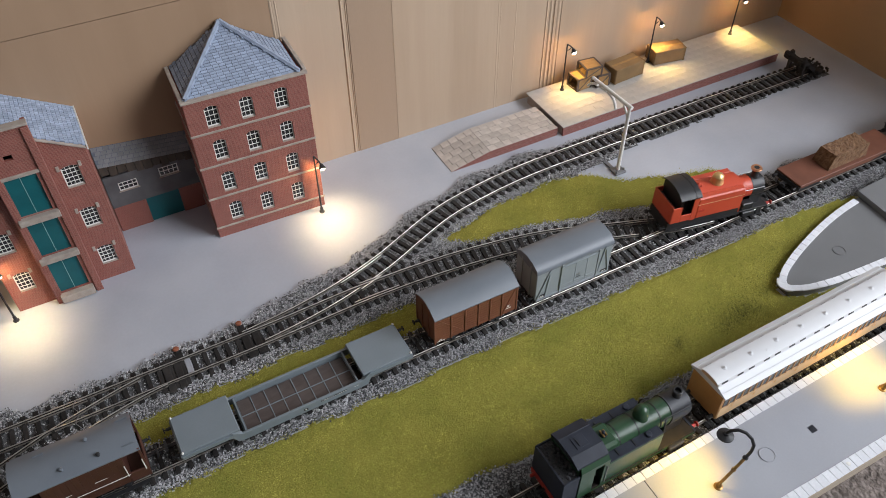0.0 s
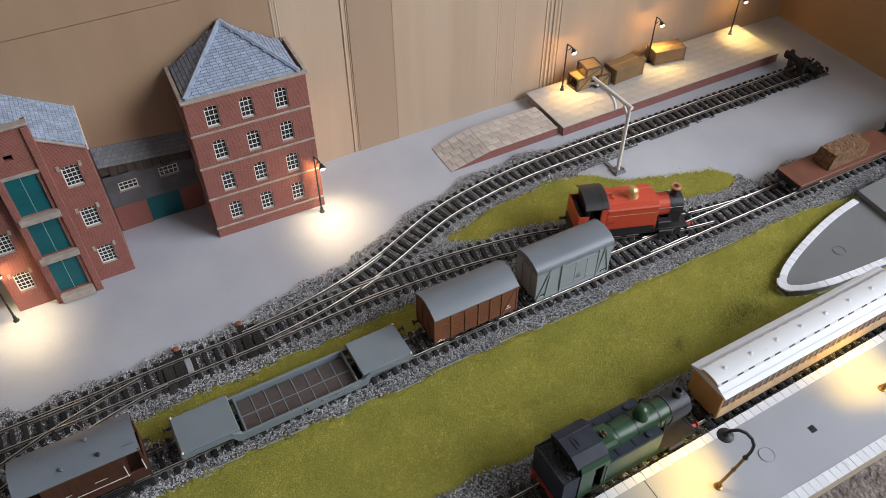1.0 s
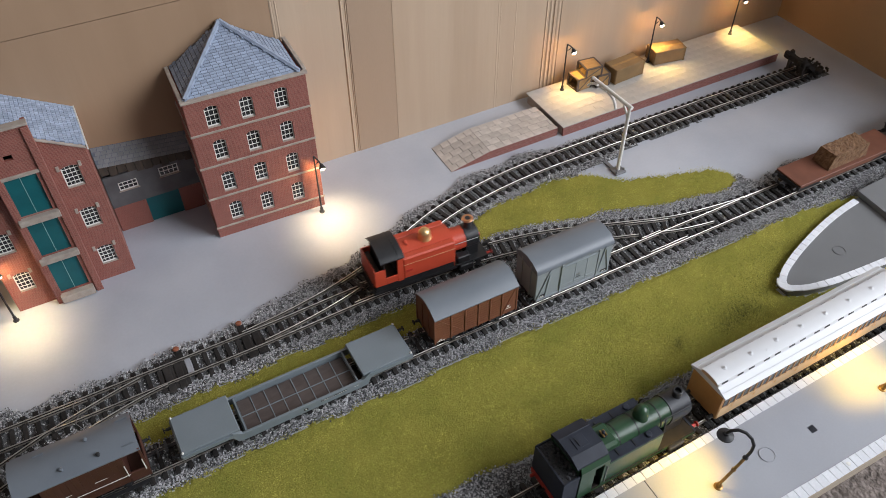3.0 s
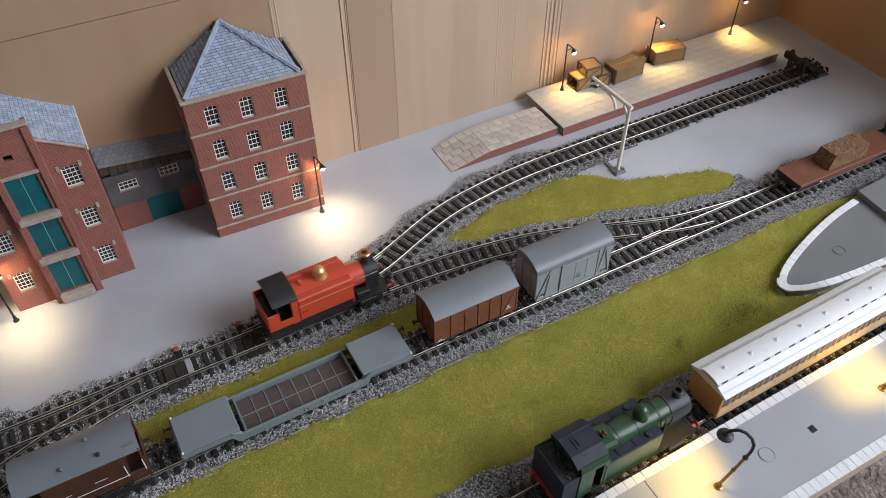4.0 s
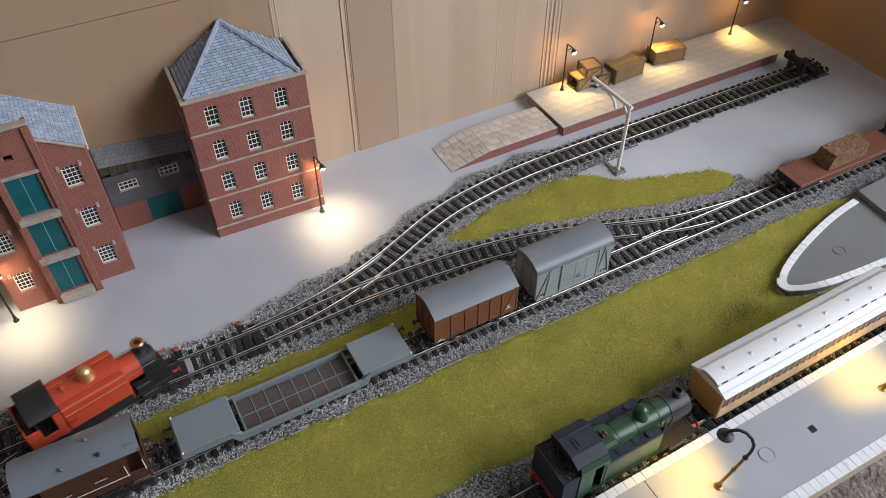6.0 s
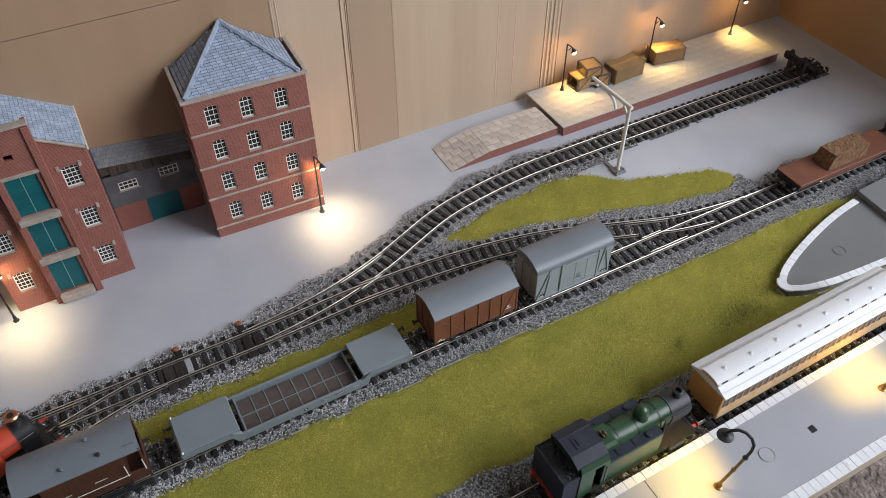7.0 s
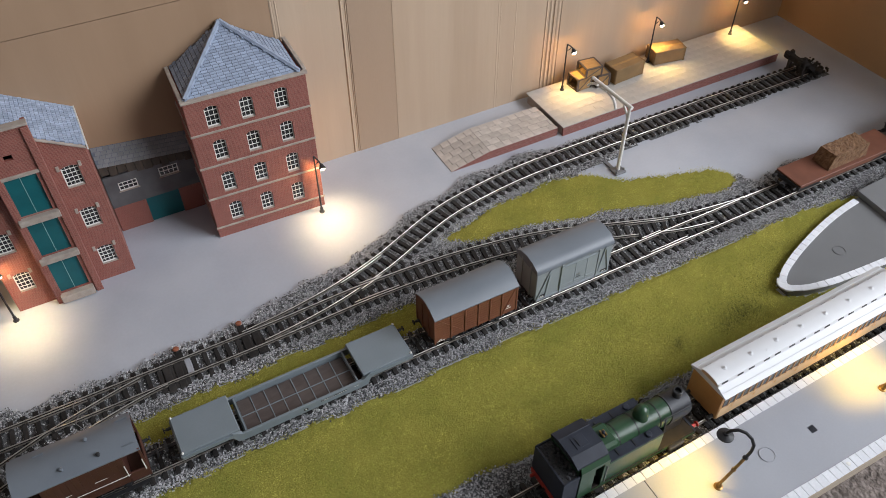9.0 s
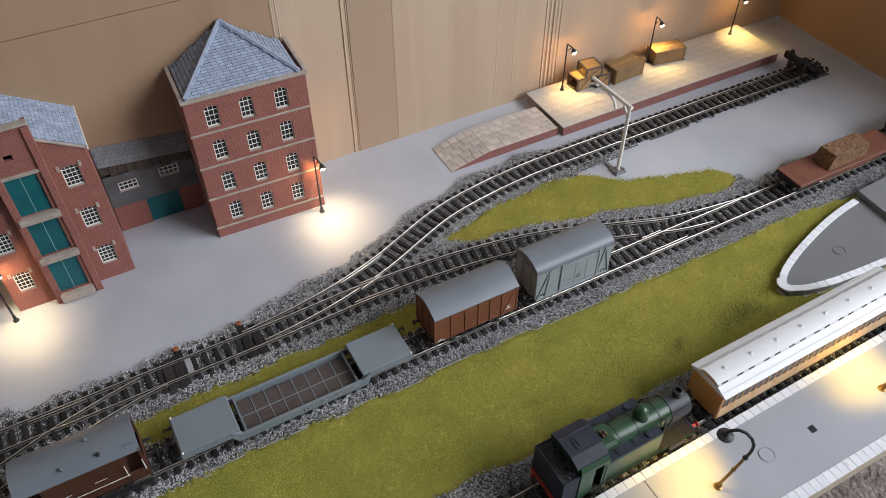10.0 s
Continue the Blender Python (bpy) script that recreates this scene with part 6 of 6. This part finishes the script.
def in_isle(x, y):
    return (x > 226) & (x < 508) & (y < N_IUP(x) + ragged(x, 0, 0.8)) & (y > N_ILOW(x) + ragged(x, 1, 0.7))


def in_field(x, y):
    big = (y > 213.5 + ragged(x, 2, 0.9)) & (y < N_LOW(x) + ragged(x, 3, 0.5)) & (x < 764)
    in_quay = (x > 436.5) & (y > N_QLOW(x)) & (y < N_QUP(x))
    strip = (x > -58) & (x < 172) & (y > N_MAIN(x) + 15 + ragged(x, 4, 0.7)) & (y < N_LOOP(x) - 26 + ragged(x, 5, 0.9))
    return (big & ~in_quay) | strip


def in_ballast(x, y):
    band = (y > N_LOW(x) - 1.5 + ragged(x, 3, 0.5)) & (y < np.where(x < 410, N_FAR(x), np.where(x < 515, np.maximum(N_LOOP(x) + 22, N_ILOW(x) + 3), N_MAIN(x) + 26)) + ragged(x, 0, 1.5))
    siding = (x > 380) & (x < 724) & (y > N_SIDE(x) - np.where(x < 470, 24 - (x - 380) * 0.09, 15.5) + ragged(x, 1, 0.8)) & (y < N_SIDE(x) + np.where(x < 470, 17.5, 15.0))
    green = (y > 164 + (x - 198) * 0.021) & (y < 215 + ragged(x, 2, 0.9))
    gap = (x > 380) & (x < 515) & (y > np.maximum(N_LOOP(x) + 22, N_ILOW(x) + 3)) & (y < N_SIDE(x) - 24)
    return (((band & ~gap) | green) & ~in_isle(x, y) & ~in_field(x, y)) | siding


def sheet(name, inside, x0, x1, y0, y1, cell, z, wobble, material, label, category):
    """A low bed over the cells that lie inside an outline."""
    xs, ys = np.arange(x0, x1 + cell, cell), np.arange(y0, y1 + cell, cell)
    X, Y = np.meshgrid(xs, ys)
    deep = np.ones_like(X)
    for dx, dy in ((3, 0), (-3, 0), (0, 3), (0, -3)):
        deep *= inside(X + dx, Y + dy)
    Z = np.where(deep > 0, z, 0.12) + rng.normal(0, wobble, X.shape)
    n = len(xs)
    mid = inside(X[:-1, :-1] + cell / 2, Y[:-1, :-1] + cell / 2)
    r, c = np.nonzero(mid)
    k = r * n + c
    faces = np.stack([k, k + 1, k + n + 1, k + n], 1)
    used, back = np.unique(faces, return_inverse=True)
    verts = np.stack([X.ravel(), Y.ravel(), Z.ravel()], 1)[used]
    ob = soup(name, verts, back.reshape(-1, 4), material)
    for p in ob.data.polygons:
        p.use_smooth = True
    return tagged(ob, label, category, kind="stuff")


sheet("ballast_bed", in_ballast, -330, 724, 162, 500, 3.0, 0.9, 0.12, M_BED, "dark grey bed of ballast below the sleepers", "ballast")
sheet("grass_mat", lambda x, y: in_field(x, y) | in_isle(x, y), -330, 766, 212, 448, 3.0, 1.3, 0.12, M_GRASS_BASE, "olive green static grass mat", "grass")


def scatter(inside, n, x0, x1, y0, y1):
    x, y = rng.uniform(x0, x1, n), rng.uniform(y0, y1, n)
    ok = inside(x, y)
    return x[ok], y[ok]


def chippings():
    """Granite chippings: small uneven octahedra."""
    x, y = scatter(lambda a, b: in_ballast(a + rng.normal(0, 1.3, len(a)), b + rng.normal(0, 1.3, len(a))), 520000, -190, 640, 164, 500)
    clear = (y > 165.5 + (x - 198) * 0.021) & ~((x > 436) & (y > N_QLOW(x) - 1) & (y < N_QUP(x) + 1))
    x, y = x[clear], y[clear]
    far = np.clip((x + y - 700) / 600, 0, 0.75)
    mid = np.minimum.reduce([abs(y - N_MAIN(x)), abs(y - N_LOOP(x)), abs(y - 183.0), np.where(x > 130, abs(y - N_SIDE(x)), 99)])
    bare = np.where((x > 455) & (abs(y - N_SIDE(x)) < 17), 0.93, 0.0)
    keep = rng.uniform(0, 1, len(x)) > np.maximum(np.maximum(far, bare), np.where(mid < 13, 0.76, 0.1))
    x, y = x[keep], y[keep]
    n = len(x)
    r = rng.uniform(0.34, 0.9, n)
    # heaped a little towards the shoulders, low between the rails
    rail = np.minimum.reduce([abs(y - N_MAIN(x)), abs(y - N_LOOP(x)), abs(y - 183.0), np.where(x > 130, abs(y - N_SIDE(x)), 99)])
    z = np.where(rail < 15.5, 1.25, 1.7) + rng.uniform(-0.2, 0.9, n)
    unit = np.array([(1, 0, 0), (-1, 0, 0), (0, 1, 0), (0, -1, 0), (0, 0, 1), (0, 0, -1)], float)
    v = unit[None] * r[:, None, None] * rng.uniform(0.65, 1.25, (n, 6, 1)) + rng.normal(0, 0.13, (n, 6, 3))
    a = rng.uniform(0, math.pi, n)
    ca, sa = np.cos(a)[:, None], np.sin(a)[:, None]
    tilt = rng.normal(0, 0.5, n)[:, None]
    vx, vy, vz = v[..., 0] * ca - v[..., 1] * sa, v[..., 0] * sa + v[..., 1] * ca, v[..., 2] + tilt * v[..., 0]
    verts = np.stack([vx + x[:, None], vy + y[:, None], vz * 0.8 + z[:, None]], 2).reshape(-1, 3)
    f = np.array([(0, 2, 4), (2, 1, 4), (1, 3, 4), (3, 0, 4), (2, 0, 5), (1, 2, 5), (3, 1, 5), (0, 3, 5)])
    faces = (f[None] + (np.arange(n) * 6)[:, None, None]).reshape(-1, 3)
    tagged(soup("ballast_chippings", verts, faces, M_CHIP), "loose grey granite chippings heaped along the tracks", "ballast", kind="stuff")


def fibre_patch(name, x, y, lo, hi, material, label, wide=0.15):
    """Short leaning fibres at the given places."""
    n = len(x)
    h = rng.uniform(lo, hi, n)
    a = rng.uniform(0, 2 * math.pi, n)
    lean = rng.uniform(0.6, 1.8, n) * h
    w = rng.uniform(0.67, 1.33, n) * wide
    z = np.full(n, 1.15)
    p = np.stack([x - np.sin(a) * w, y + np.cos(a) * w, z], 1)
    q = np.stack([x + np.sin(a) * w, y - np.cos(a) * w, z], 1)
    t = np.stack([x + np.cos(a) * lean, y + np.sin(a) * lean, z + h], 1)
    verts = np.stack([p, q, t], 1).reshape(-1, 3)
    tagged(soup(name, verts, np.arange(3 * n).reshape(-1, 3), material), label, "grass", kind="stuff")


def green_ground(x, y):
    """The grass, with an edge that thins out over a few millimetres."""
    j = rng.normal(0, 2.3, len(x))
    k = rng.normal(0, 2.3, len(x))
    return in_field(x + j, y + k) | in_isle(x + j, y + k)


chippings()
gx, gy = scatter(green_ground, 700000, -150, 700, 212, 448)
fibre_patch("static_grass", gx, gy, 0.35, 1.15, M_GRASS, "short olive static grass fibres on the layout")
cx, cy = scatter(green_ground, 26000, -150, 700, 212, 448)
gx, gy = (np.repeat(c, 4) + rng.normal(0, 0.55, 4 * len(c)) for c in (cx, cy))
fibre_patch("static_grass_clumps", gx, gy, 0.6, 1.25, M_GRASS, "longer olive fibres standing in small clumps", 0.2)
tx, ty = [], []
for cx, cy, sx, sy, n in ((399, 238, 9, 6, 900), (376, 234, 7, 4, 420), (331, 238, 5, 4, 260), (384, 245, 14, 7, 260), (420, 252, 10, 10, 240), (450, 268, 12, 9, 260), (300, 218, 14, 2.5, 200), (490, 282, 25, 4, 260)):
    tx.append(rng.normal(cx, sx, n)), ty.append(rng.normal(cy, sy, n))
tx, ty = np.concatenate(tx), np.concatenate(ty)
ok = in_field(tx, ty)
fibre_patch("dark_grass_tufts", tx[ok], ty[ok], 0.8, 1.7, M_TUFT, "darker worn tufts in the static grass")


# ---- what moves ----
def engine_pose(x):
    """The engine with its dome at x: its end axles stand on the loop line, then on the crossover to the main line."""
    def line(u):
        return LOOP(u) if u > -10 else CROSS(u) if u > -340 else MAIN(u)
    a, b = (x - 33, line(x - 33)), (x + 24, line(x + 24))
    turn = math.atan2(b[1] - a[1], b[0] - a[0])
    y = a[1] + (b[1] - a[1]) * 33 / 57
    return pose(x * MM, y * MM, RAIL_TOP * MM, 0, 0, math.degrees(turn))


def motions():
    places = [(0.0, 444.5), (0.5, 409.5), (1.0, 369.5), (1.5, 326.5), (2.0, 282.0), (2.5, 238.0), (3.0, 194.0), (3.5, 149.5), (4.0, 105.0), (4.5, 60.5), (5.0, 17.0), (5.5, -26.0), (6.0, -68.5), (6.5, -110.5), (7.0, -152.5), (7.5, -194.5), (8.0, -236.5), (8.5, -278.5), (9.0, -320.5), (9.5, -362.5), (10.0, -404.5)]
    walk(RED_ENGINE, [(t, engine_pose(x)) for t, x in places])
    ts, xs = [p[0] for p in places], [p[1] for p in places]
    for w in RED_WHEELS:
        at = w.location.copy()
        walk(w, [(k / 10, Matrix.LocRotScale(at, Euler((0, (float(np.interp(k / 10, ts, xs)) - xs[0]) / 8.0, 0)), None)) for k in range(101)])


motions()
